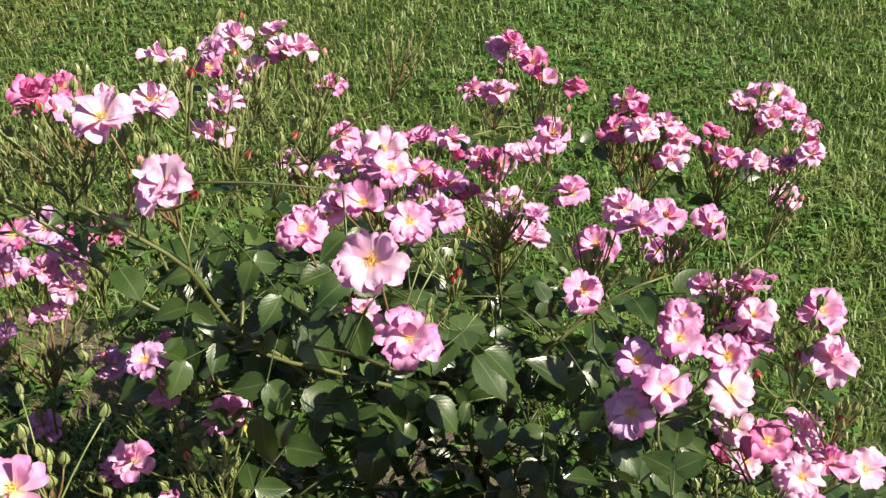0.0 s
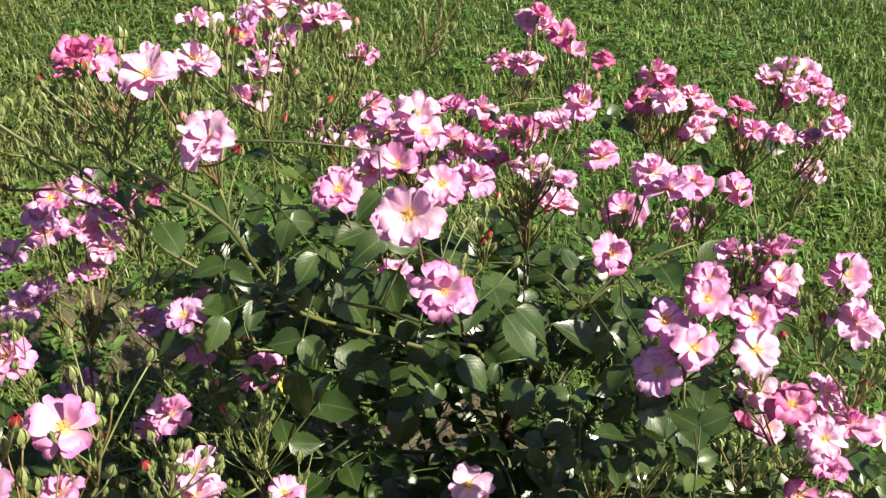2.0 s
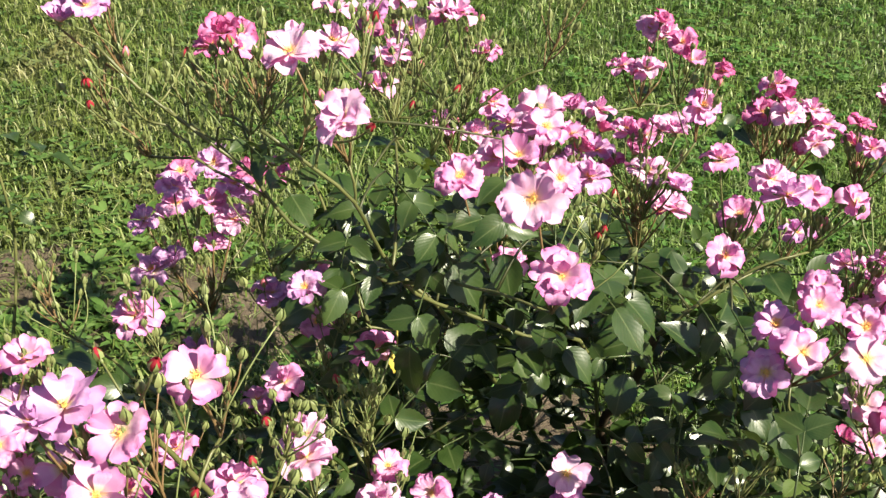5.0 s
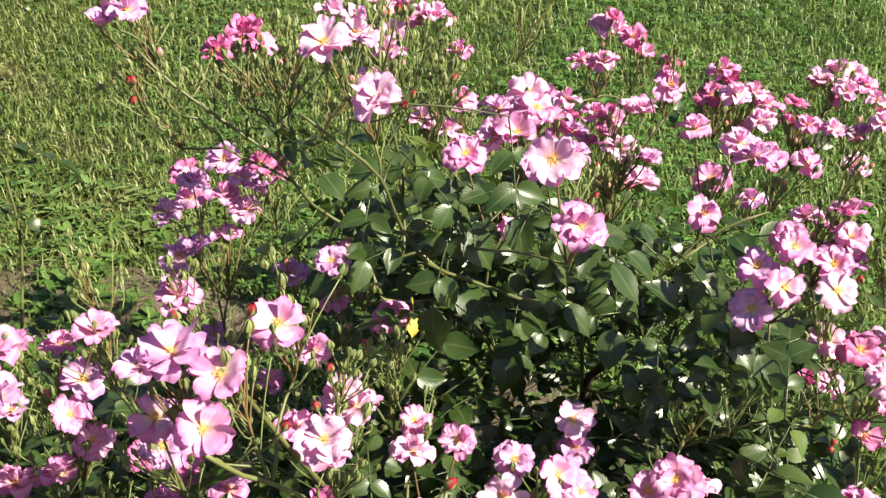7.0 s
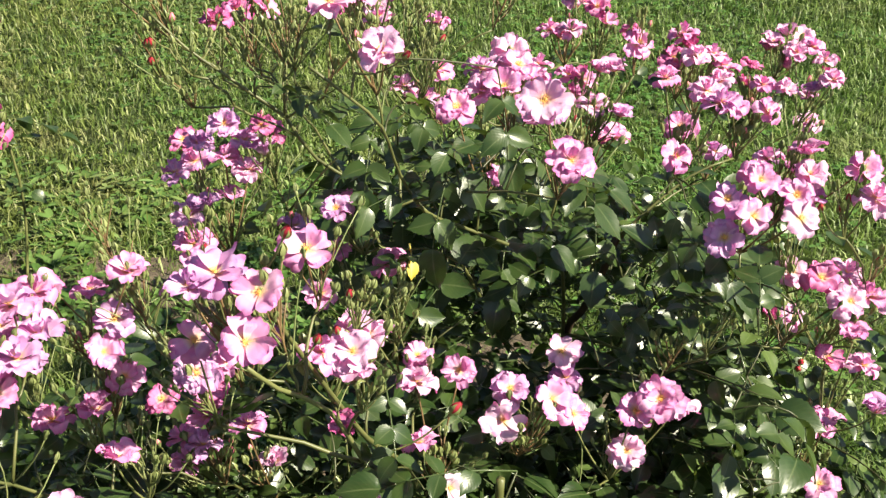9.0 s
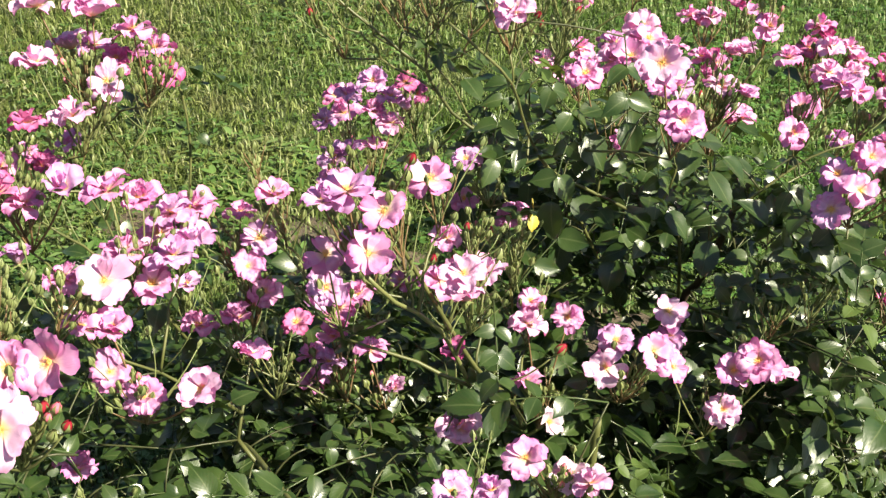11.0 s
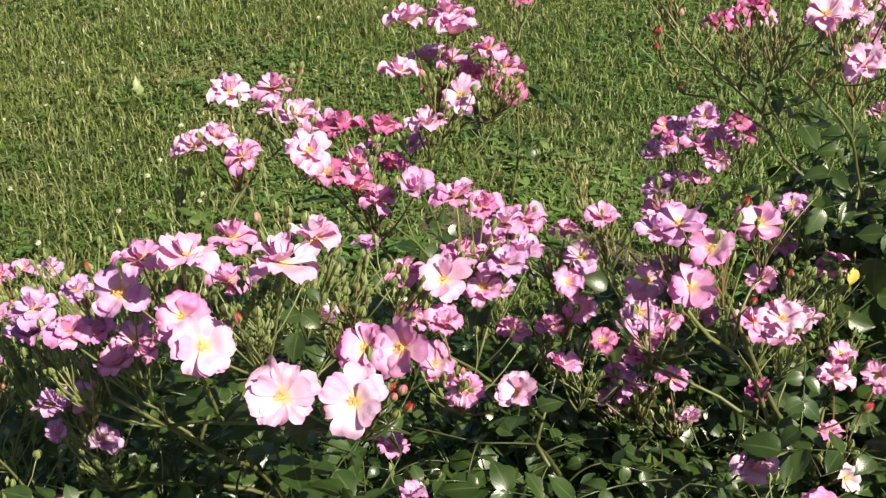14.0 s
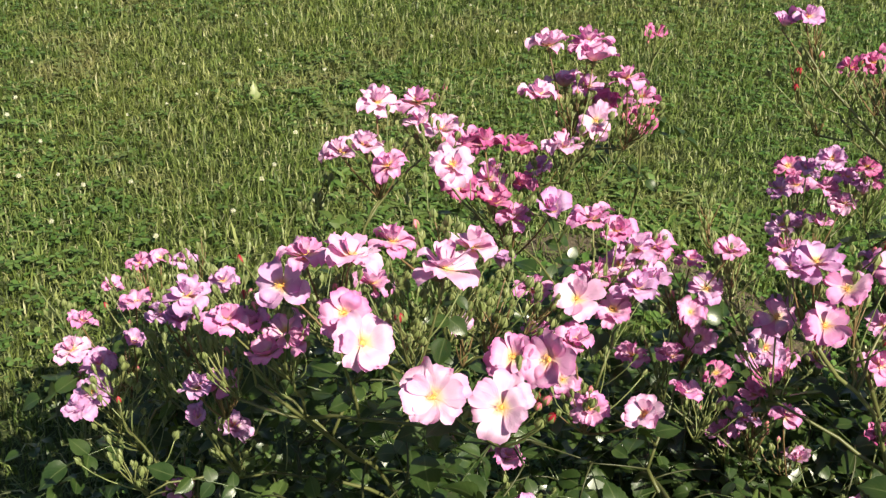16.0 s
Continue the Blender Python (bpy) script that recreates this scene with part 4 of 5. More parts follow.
bloom(middle_bush, -0.430, 1.210, 0.756, 51, 17, -71, 2, 12)
bloom(middle_bush, -0.578, 1.360, 0.663, 53, 36, -7, 2, 12)
bloom(middle_bush, -0.536, 1.230, 0.687, 58, 15, -25, 1, 13)
bloom(middle_bush, -0.510, 1.180, 0.486, 59, 4, -100, 3, 13)
bloom(main_bush, -0.296, 1.080, 0.697, 54, 3, -132, 1, 13)
bloom(main_bush, 0.116, 1.790, 0.770, 56, 2, -33, 0, 16)
bloom(middle_bush, -0.490, 0.950, 0.701, 61, 22, 0, 1, 12)
bloom(middle_bush, -0.433, 1.200, 0.396, 56, 3, -143, 1, 12)
bloom(middle_bush, -0.455, 0.940, 0.522, 55, 18, -32, 1, 12)
bloom(middle_bush, -0.259, 0.790, 0.669, 61, 9, -99, 0, 16)
bloom(main_bush, -0.317, 1.042, 0.484, 50, 34, -1, 2, 7, 0.73)
bloom(left_bush, -0.643, 0.820, 0.708, 52, 20, -64, 1, 15)
bloom(left_bush, -0.744, 1.000, 0.472, 51, 17, -4, 3, 11, 0.41)
bloom(middle_bush, -0.445, 0.690, 0.681, 58, 34, 32, 3, 11)
bloom(middle_bush, -0.545, 0.910, 0.480, 54, 26, -21, 2, 12)
bloom(middle_bush, -0.461, 0.800, 0.540, 59, 12, -21, 1, 15, 0.34)
bloom(middle_bush, -0.283, 0.873, 0.624, 62, 15, -63, 0, 15)
bloom(middle_bush, -0.199, 0.880, 0.536, 57, 7, 10, 0, 12)
bloom(middle_bush, 0.012, 0.970, 0.479, 60, 6, 78, 3, 15)
bloom(middle_bush, -0.196, 0.850, 0.457, 56, 14, -121, 1, 13)
bloom(main_bush, 0.421, 1.000, 0.531, 57, 8, -103, 1, 12, 0.62)
bloom(main_bush, 0.396, 1.006, 0.490, 53, 33, 23, 2, 6, 0.35)
bloom(main_bush, 0.447, 1.000, 0.483, 54, 14, 90, 0, 15)
bloom(main_bush, 0.405, 0.990, 0.392, 57, 2, 119, 1, 13, 0.37)
bloom(main_bush, 0.409, 1.010, 0.354, 45, 45, 18, 1, 9, 0.32)
bloom(left_bush, -0.842, 1.080, 0.804, 57, 12, -144, 2, 12, 0.48)
bloom(left_bush, -0.637, 0.690, 0.771, 66, 7, -75, 3, 15)
bloom(left_bush, -0.667, 0.720, 0.723, 61, 34, -1, 1, 14)
bloom(left_bush, -0.707, 0.560, 0.679, 53, 20, 133, 1, 16)
bloom(middle_bush, -0.477, 0.800, 0.597, 58, 26, 32, 3, 11)
bloom(middle_bush, -0.420, 0.580, 0.862, 54, 1, -134, 3, 13)
bloom(middle_bush, -0.285, 0.720, 0.577, 56, 13, -33, 2, 13, 0.69)
bloom(middle_bush, -0.155, 0.750, 0.462, 50, 60, 38, 4, 5, 0.5)
bloom(middle_bush, -0.104, 0.550, 0.535, 52, 15, -74, 0, 13)
bloom(left_bush, -0.725, 0.530, 0.490, 57, 16, 128, 1, 13, 0.38)
bloom(left_bush, -0.934, 0.750, 0.757, 68, 25, 30, 2, 13)
bloom(middle_bush, -0.268, 0.640, 0.526, 60, 28, -10, 0, 16)
bloom(left_bush, -1.424, 0.530, 0.527, 46, 13, 95, 1, 13, 0.31)
bloom(left_bush, -1.053, 0.340, 0.749, 46, 15, 0, 3, 14)
bloom(left_bush, -1.046, 0.250, 0.739, 57, 2, -28, 3, 13, 0.47)
bloom(left_bush, -1.026, 0.240, 0.786, 56, 14, 14, 3, 11)
bloom(left_bush, -1.383, 0.420, 0.536, 50, 12, 132, 1, 11)
bloom(left_bush, -1.349, 0.360, 0.529, 58, 15, -5, 0, 12)
bloom(left_bush, -1.297, 0.360, 0.525, 64, 15, 0, 3, 13)
bloom(left_bush, -1.205, 0.250, 0.575, 60, 25, -20, 3, 13)
bloom(left_bush, -0.905, 0.160, 0.836, 53, 15, 83, 1, 16)
bloom(left_bush, -0.990, 0.210, 0.690, 50, 11, -124, 3, 16)
bloom(left_bush, -1.016, 0.310, 0.560, 53, 15, 108, 3, 16)
bloom(left_bush, -1.190, 0.390, 0.323, 50, 15, -27, 1, 14)
bloom(left_bush, -0.839, 1.300, 0.869, 50, 5, -2, 2, 8, 0.5)
bloom(main_bush, -0.541, 1.040, 1.024, 56, 14, 53, 3, 16)
bloom(main_bush, -0.571, 1.04, 1.004, 46, 23, 83, 3, 8, 0.79)
bloom(main_bush, -0.505, 1.320, 0.876, 59, 12, -16, 2, 14)
bloom(left_bush, -0.900, 0.900, 0.710, 61, 4, 65, 2, 13, 0.52)
bloom(middle_bush, -0.513, 1.170, 0.745, 53, 15, 93, 3, 16)
bloom(middle_bush, -0.547, 1.140, 0.711, 51, 8, -84, 3, 11)
bloom(main_bush, 0.049, 1.450, 0.750, 50, 14, 17, 1, 12)
bloom(main_bush, 0.066, 1.461, 0.706, 51, 14, 90, 1, 9, 0.57)
bloom(middle_bush, -0.306, 0.720, 0.690, 57, 14, 88, 1, 15)
bloom(main_bush, 0.124, 0.870, 0.515, 69, 40, -19, 1, 14)
bloom(middle_bush, -0.469, 0.800, 0.493, 54, 14, 132, 3, 16)
bloom(main_bush, -0.309, 1.000, 0.727, 52, 27, -11, 3, 14)
bloom(left_bush, -0.658, 0.450, 0.482, 53, 10, -109, 3, 14, 0.67)
bloom(middle_bush, -0.493, 1.260, 0.736, 58, 29, -23, 3, 14)
bloom(main_bush, 0.454, 0.950, 0.438, 61, 6, 152, 3, 12, 0.62)
bloom(main_bush, 0.376, 0.900, 0.346, 61, 30, -18, 1, 11)
bloom(left_bush, -0.615, 0.700, 0.727, 59, 2, -26, 3, 15, 0.34)
bloom(left_bush, -0.839, 0.980, 0.869, 57, 1, 1, 3, 13)
bloom(main_bush, 0.498, 1.740, 0.726, 57, 15, -104, 0, 16, 0.6)
bloom(main_bush, 0.475, 1.772, 0.683, 46, 11, 128, 2, 8, 0.70)
bloom(main_bush, 0.552, 1.740, 0.703, 54, 19, -2, 1, 16)
bloom(main_bush, 0.517, 1.720, 0.697, 50, 37, -2, 0, 16)
bloom(main_bush, 0.512, 1.741, 0.657, 49, 37, -139, 2, 7, 0.72)
bloom(main_bush, 0.356, 1.620, 0.706, 58, 11, -27, 1, 16)
bloom(main_bush, 0.102, 1.780, 0.791, 50, 17, 66, 2, 15, 0.64)
bloom(main_bush, 0.092, 1.400, 0.776, 51, 15, 98, 0, 14, 0.49)
bloom(main_bush, 0.067, 1.431, 0.752, 43, 22, -111, 2, 7, 0.43)
bloom(main_bush, -0.028, 1.300, 0.803, 61, 15, -138, 1, 15)
bloom(main_bush, -0.016, 1.339, 0.764, 49, 41, 115, 2, 9, 0.78)
bloom(main_bush, -0.228, 1.550, 0.864, 60, 18, 136, 0, 14)
bloom(left_bush, -0.857, 0.660, 0.877, 65, 11, -144, 2, 16)
bloom(left_bush, -0.926, 0.660, 0.880, 62, 6, 28, 0, 14, 0.38)
bloom(left_bush, -0.797, 0.950, 0.860, 58, 33, -4, 2, 16)
bloom(middle_bush, -0.426, 1.200, 0.715, 59, 14, -101, 3, 12, 0.62)
bloom(left_bush, -1.012, 0.545, 0.864, 64, 12, -40, 0, 13)
bloom(left_bush, -0.872, 0.217, 0.804, 54, 25, 10, 1, 12)
bloom(left_bush, -1.208, 0.233, 0.562, 56, 20, -20, 3, 12)
bloom(left_bush, -0.824, 0.627, 0.810, 57, 8, 40, 2, 9, 0.4)
bloom(left_bush, -0.534, 0.786, 0.756, 51, 12, 20, 1, 10, 0.3)

# ---- canes that stand out, and coloured buds ----
cane(left_bush, 0.0058, (-0.680, 0.900, 0.020), (-0.620, 0.800, 0.280), (-0.577, 0.728, 0.384), (-0.469, 0.547, 0.464), (-0.400, 0.430, 0.505))
cane(main_bush, 0.0085, (0.130, 1.480, 0.020), (0.058, 1.300, 0.324), (0.077, 1.270, 0.395), (0.093, 1.220, 0.491), (0.104, 1.180, 0.585))
cane(main_bush, 0.0038, (0.080, 1.440, 0.020), (0.027, 1.200, 0.523), (-0.059, 1.130, 0.598), (-0.139, 1.090, 0.652), (-0.190, 1.060, 0.691), (-0.224, 1.020, 0.766), (-0.247, 0.980, 0.851), (-0.283, 0.960, 0.896), (-0.332, 0.940, 0.945))
cane(main_bush, 0.0038, (0.060, 1.460, 0.020), (-0.170, 1.100, 0.651), (-0.224, 1.080, 0.688), (-0.337, 1.060, 0.769), (-0.374, 1.050, 0.832), (-0.414, 1.050, 0.863), (-0.457, 1.050, 0.896), (-0.499, 1.050, 0.928), (-0.545, 1.050, 0.978))
cane(middle_bush, 0.0046, (-0.170, 1.020, 0.020), (-0.200, 0.870, 0.370), (-0.262, 0.786, 0.513), (-0.306, 0.713, 0.646), (-0.352, 0.675, 0.758), (-0.378, 0.655, 0.815))
cane(middle_bush, 0.003, (-0.250, 0.720, 0.500), (-0.295, 0.640, 0.664), (-0.344, 0.600, 0.723), (-0.371, 0.570, 0.772))
cane(left_bush, 0.0042, (-0.800, 0.640, 0.020), (-0.852, 0.433, 0.447), (-0.847, 0.330, 0.566), (-0.860, 0.240, 0.675), (-0.902, 0.205, 0.725))
cane(left_bush, 0.0032, (-0.880, 1.180, 0.020), (-0.862, 1.360, 0.420), (-0.852, 1.364, 0.584), (-0.866, 1.360, 0.672), (-0.885, 1.350, 0.730))
red_bud(main_bush, -0.230, 1.000, 1.041)
red_bud(main_bush, -0.391, 1.050, 0.982)
red_bud(main_bush, -0.222, 1.200, 0.857)
red_bud(main_bush, -0.220, 0.910, 0.968)
red_bud(main_bush, 0.013, 1.100, 0.764)
red_bud(main_bush, -0.292, 1.100, 0.753)
red_bud(main_bush, -0.272, 1.500, 0.914)
red_bud(main_bush, -0.268, 1.400, 0.899)
red_bud(main_bush, -0.533, 1.000, 0.944)
red_bud(main_bush, -0.463, 1.100, 0.942)
red_bud(main_bush, 0.018, 1.100, 0.773)
red_bud(middle_bush, -0.423, 0.720, 0.810)
red_bud(middle_bush, -0.260, 0.950, 0.631)
red_bud(middle_bush, -0.275, 0.720, 0.758)
red_bud(middle_bush, -0.289, 0.720, 0.710)
red_bud(left_bush, -0.678, 0.120, 0.927)
red_bud(left_bush, -0.916, 0.204, 0.830, 0.6)
red_bud(left_bush, -1.134, 0.230, 0.592, 0.6)
red_bud(left_bush, -1.333, 0.424, 0.566, 0.6)
red_bud(middle_bush, -0.333, 0.618, 0.889, 0.85)
red_bud(middle_bush, -0.304, 0.600, 0.778)
red_bud(middle_bush, -0.158, 0.820, 0.522, 1.15)
red_bud(left_bush, -0.572, 0.200, 0.834)
red_bud(left_bush, -0.555, 0.200, 0.818)
red_bud(main_bush, 0.373, 1.000, 0.741)
red_bud(main_bush, 0.321, 0.950, 0.755)
red_bud(main_bush, 0.454, 1.050, 0.615)
red_bud(main_bush, 0.029, 1.200, 0.762)
red_bud(main_bush, -0.530, 1.000, 0.945)
red_bud(main_bush, -0.531, 1.000, 0.921)
red_bud(main_bush, -0.173, 1.200, 0.885)
red_bud(main_bush, 0.367, 1.000, 0.725)
red_bud(main_bush, 0.334, 0.950, 0.519)
red_bud(left_bush, -0.987, 0.300, 0.806)
red_bud(left_bush, -0.734, 0.980, 0.839)
red_bud(main_bush, 0.332, 0.950, 0.508)
leaf_at(main_bush, 0.068, 1.000, 0.718, -25, -25, 10, 1.12)
leaf_at(main_bush, -0.257, 1.000, 0.863, -18, -5, 0, 0.96)
leaf_at(main_bush, -0.122, 0.980, 0.763, -40, -30, 10, 0.96)
leaf_at(main_bush, -0.083, 0.950, 0.790, -80, -50, 0, 0.88)
leaf_at(main_bush, 0.068, 1.100, 0.537, -90, -45, 0, 1.12)
leaf_at(main_bush, -0.023, 1.050, 0.639, -80, -55, 0, 1.00)
leaf_at(main_bush, -0.085, 1.100, 0.542, 190, -15, -10, 1.12)
leaf_at(main_bush, -0.079, 1.100, 0.493, -100, -40, 0, 1.12)
leaf_at(main_bush, 0.202, 0.950, 0.648, -60, -25, 10, 0.96)
leaf_at(main_bush, 0.247, 0.950, 0.619, -70, -30, 0, 1.00)
leaf_at(middle_bush, -0.326, 1.000, 0.689, -110, -30, 0, 1.08)
leaf_at(main_bush, -0.276, 1.000, 0.724, -100, -40, 0, 0.96)
leaf_at(main_bush, 0.241, 0.930, 0.712, 80, 30, 0, 0.88)
leaf_at(main_bush, 0.009, 1.050, 0.628, 0, 0, 15, 1.00)
leaf_at(middle_bush, -0.266, 0.600, 0.590, 190, 0, -10, 1.12)
leaf_at(middle_bush, -0.216, 0.600, 0.571, -80, -30, 0, 1.04)
leaf_at(main_bush, -0.293, 0.950, 0.860, -42, -10, 0, 0.96)
leaf_at(main_bush, -0.274, 1.000, 0.723, -110, -35, 0, 0.88)
leaf_at(main_bush, 0.071, 0.950, 0.770, -20, -20, 0, 1.00)
leaf_at(left_bush, -0.745, 1.370, 0.657, 2, -16, -25, 0.80)
leaf_at(left_bush, -0.815, 1.362, 0.668, 20, 15, 0, 0.5)
leaf_at(left_bush, -0.820, 1.360, 0.560, -20, -10, 0, 0.5)
leaf_at(left_bush, -0.725, 0.200, 0.787, 195, 10, 0, 0.96)
bloom(left_bush, -1.374, 0.585, 0.570, 40, 12, 10, 1, 9, 0.3)
bloom(left_bush, -0.971, 0.226, 0.691, 48, 30, 30, 1, 8, 0.2)
bloom(left_bush, -0.856, 0.221, 0.794, 38, 35, 0, 1, 7, 0.55)
bloom(left_bush, -0.880, 0.195, 0.783, 44, 25, -40, 1, 10, 0.3)
bloom(left_bush, -1.015, 0.237, 0.619, 36, 30, 15, 3, 7, 0.5)
bloom(left_bush, -1.222, 0.356, 0.590, 42, 20, 60, 3, 9, 0.5)
spray(main_bush, -0.532, 1.050, 0.889, 6, 0.09)
spray(main_bush, -0.492, 1.050, 0.889, 6, 0.09)
spray(main_bush, -0.495, 1.050, 0.845, 5, 0.07)
spray(main_bush, -0.410, 1.100, 0.872, 6, 0.09)
spray(main_bush, -0.376, 1.050, 0.884, 6, 0.1)
spray(main_bush, -0.283, 1.000, 0.932, 6, 0.09)
spray(main_bush, -0.219, 1.200, 0.878, 5, 0.09)
spray(main_bush, -0.423, 1.100, 0.879, 6, 0.09)
spray(main_bush, -0.360, 1.050, 0.898, 6, 0.08)
spray(main_bush, -0.245, 1.200, 0.835, 6, 0.1)
spray(main_bush, -0.076, 1.500, 0.804, 10, 0.12)
spray(main_bush, -0.196, 1.200, 0.800, 9, 0.09)
spray(main_bush, -0.188, 1.500, 0.709, 8, 0.1)
spray(main_bush, 0.012, 1.150, 0.707, 8, 0.07)
spray(main_bush, -0.325, 1.050, 0.861, 6, 0.09)
spray(main_bush, -0.461, 1.100, 0.865, 6, 0.09)
spray(left_bush, -0.693, 0.350, 0.767, 12, 0.09)
spray(left_bush, -0.715, 0.300, 0.792, 12, 0.09)
spray(left_bush, -0.707, 0.500, 0.692, 10, 0.08)
spray(left_bush, -0.766, 0.300, 0.759, 12, 0.09)
spray(left_bush, -0.751, 0.400, 0.738, 12, 0.09)
spray(left_bush, -0.748, 0.450, 0.728, 10, 0.08)
spray(left_bush, -1.112, 0.300, 0.568, 10, 0.09)
spray(left_bush, -1.145, 0.250, 0.540, 10, 0.1)
spray(left_bush, -1.068, 0.200, 0.498, 10, 0.07)
spray(left_bush, -0.924, 0.200, 0.701, 11, 0.09)
spray(left_bush, -0.902, 0.300, 0.747, 9, 0.08)
spray(left_bush, -1.094, 0.600, 0.694, 8, 0.07)
spray(middle_bush, -0.336, 0.620, 0.751, 10, 0.09)
spray(middle_bush, -0.228, 0.950, 0.541, 12, 0.09)
spray(middle_bush, -0.230, 0.950, 0.573, 11, 0.09)
spray(middle_bush, -0.269, 0.750, 0.696, 9, 0.07)
spray(middle_bush, -0.524, 0.800, 0.669, 9, 0.08)
spray(middle_bush, -0.599, 1.000, 0.624, 10, 0.09)
spray(main_bush, 0.302, 0.950, 0.542, 9, 0.08)
spray(main_bush, 0.200, 0.950, 0.523, 8, 0.08)
spray(middle_bush, -0.516, 0.800, 0.648, 10, 0.09)
spray(main_bush, 0.153, 1.000, 0.458, 9, 0.09)
spray(main_bush, 0.449, 1.050, 0.577, 8, 0.07)
spray(main_bush, 0.291, 1.600, 0.645, 8, 0.08)
leaf_at(middle_bush, -0.206, 1.026, 0.626, -80, -30, 0, 1.0, LEAVES_YELLOW)
cane(left_bush, 0.0042, (-0.470, 0.680, 0.000), (-0.436, 0.600, 0.300), (-0.476, 0.629, 0.369), (-0.523, 0.648, 0.405), (-0.565, 0.668, 0.442))
cane(middle_bush, 0.0074, (-0.101, 0.790, 0.000), (-0.095, 0.784, 0.226), (-0.091, 0.780, 0.452))
fine_spray(left_bush, -1.492, 0.500, 0.419, 14, 0.09)
fine_spray(left_bush, -1.402, 0.500, 0.472, 14, 0.09)
fine_spray(left_bush, -1.260, 0.420, 0.525, 14, 0.09)
fine_spray(left_bush, -1.168, 0.400, 0.588, 14, 0.09)
fine_spray(left_bush, -1.338, 0.400, 0.426, 14, 0.09)
fine_spray(left_bush, -1.159, 0.350, 0.525, 14, 0.09)
fine_spray(left_bush, -1.020, 0.300, 0.652, 14, 0.09)
fine_spray(left_bush, -0.951, 0.300, 0.702, 14, 0.09)
fine_spray(left_bush, -0.886, 0.300, 0.749, 14, 0.09)
fine_spray(left_bush, -0.825, 0.300, 0.763, 14, 0.09)
fine_spray(left_bush, -0.765, 0.300, 0.755, 14, 0.09)
fine_spray(left_bush, -1.332, 0.350, 0.355, 14, 0.09)
fine_spray(left_bush, -1.171, 0.300, 0.456, 14, 0.09)
fine_spray(left_bush, -1.365, 0.500, 0.506, 14, 0.09)
fine_spray(left_bush, -1.136, 0.400, 0.636, 14, 0.09)
fine_spray(left_bush, -1.039, 0.350, 0.694, 14, 0.09)
fine_spray(left_bush, -0.945, 0.280, 0.667, 14, 0.09)
fine_spray(left_bush, -1.025, 0.280, 0.567, 14, 0.09)
leaf_at(left_bush, -0.623, 0.511, 0.473, 197, 8, -38, 0.95)
leaf_at(left_bush, -0.700, 0.232, 0.666, -60, -45, 0, 0.8)
leaf_at(left_bush, -0.688, 0.227, 0.835, -80, -40, 0, 0.6)
leaf_at(left_bush, -0.887, 0.310, 0.671, 170, 0, -20, 0.8)
leaf_at(left_bush, -0.705, 0.488, 0.461, 200, -5, -30, 0.7)
leaf_at(middle_bush, -0.236, 0.708, 0.587, 60, 35, 0, 0.8)
leaf_at(main_bush, -0.316, 0.970, 0.714, 210, -10, -20, 0.9)
leaf_at(main_bush, -0.283, 1.080, 0.812, 190, 0, -25, 0.8)
leaf_at(main_bush, 0.013, 1.038, 0.639, -30, -10, -10, 0.9)
leaf_at(main_bush, -0.188, 0.931, 0.673, -110, -50, 0, 0.95)
leaf_at(main_bush, 0.235, 0.942, 0.624, -60, -35, 0, 0.95)


def stalk(bush, line, thick=0.0016, verts=None, faces=None):
    """A flower's stalk; those of one truss fork from one node and stay one piece."""
    alone = verts is None
    verts, faces = tube(line, thick, thick * 0.7, 5, verts, faces)
    if alone:
        bush.put("flower_stalk", mesh_of("flower_stalk", verts, faces, STALK), Matrix.Identity(4))


def joined(name, pieces):
    """One mesh out of many posed leaves, old ones and young ones."""
    verts, faces, uvs, young = [], [], [], []
    for me, m in pieces:
        first = len(verts)
        at = [(0.0, 0.0)] * len(me.vertices)
        for loop, uv in zip(me.loops, me.uv_layers[0].data):
            at[loop.vertex_index] = tuple(uv.uv)
        verts += [m @ v.co for v in me.vertices]
        uvs += at
        faces += [tuple(first + k for k in f.vertices) for f in me.polygons]
        young += [int(me.materials[0] == LEAF_YOUNG)] * len(me.polygons)
    out = mesh_of(name, verts, faces, (LEAF, LEAF_YOUNG), True, uvs)
    out.polygons.foreach_set("material_index", young)
    return out


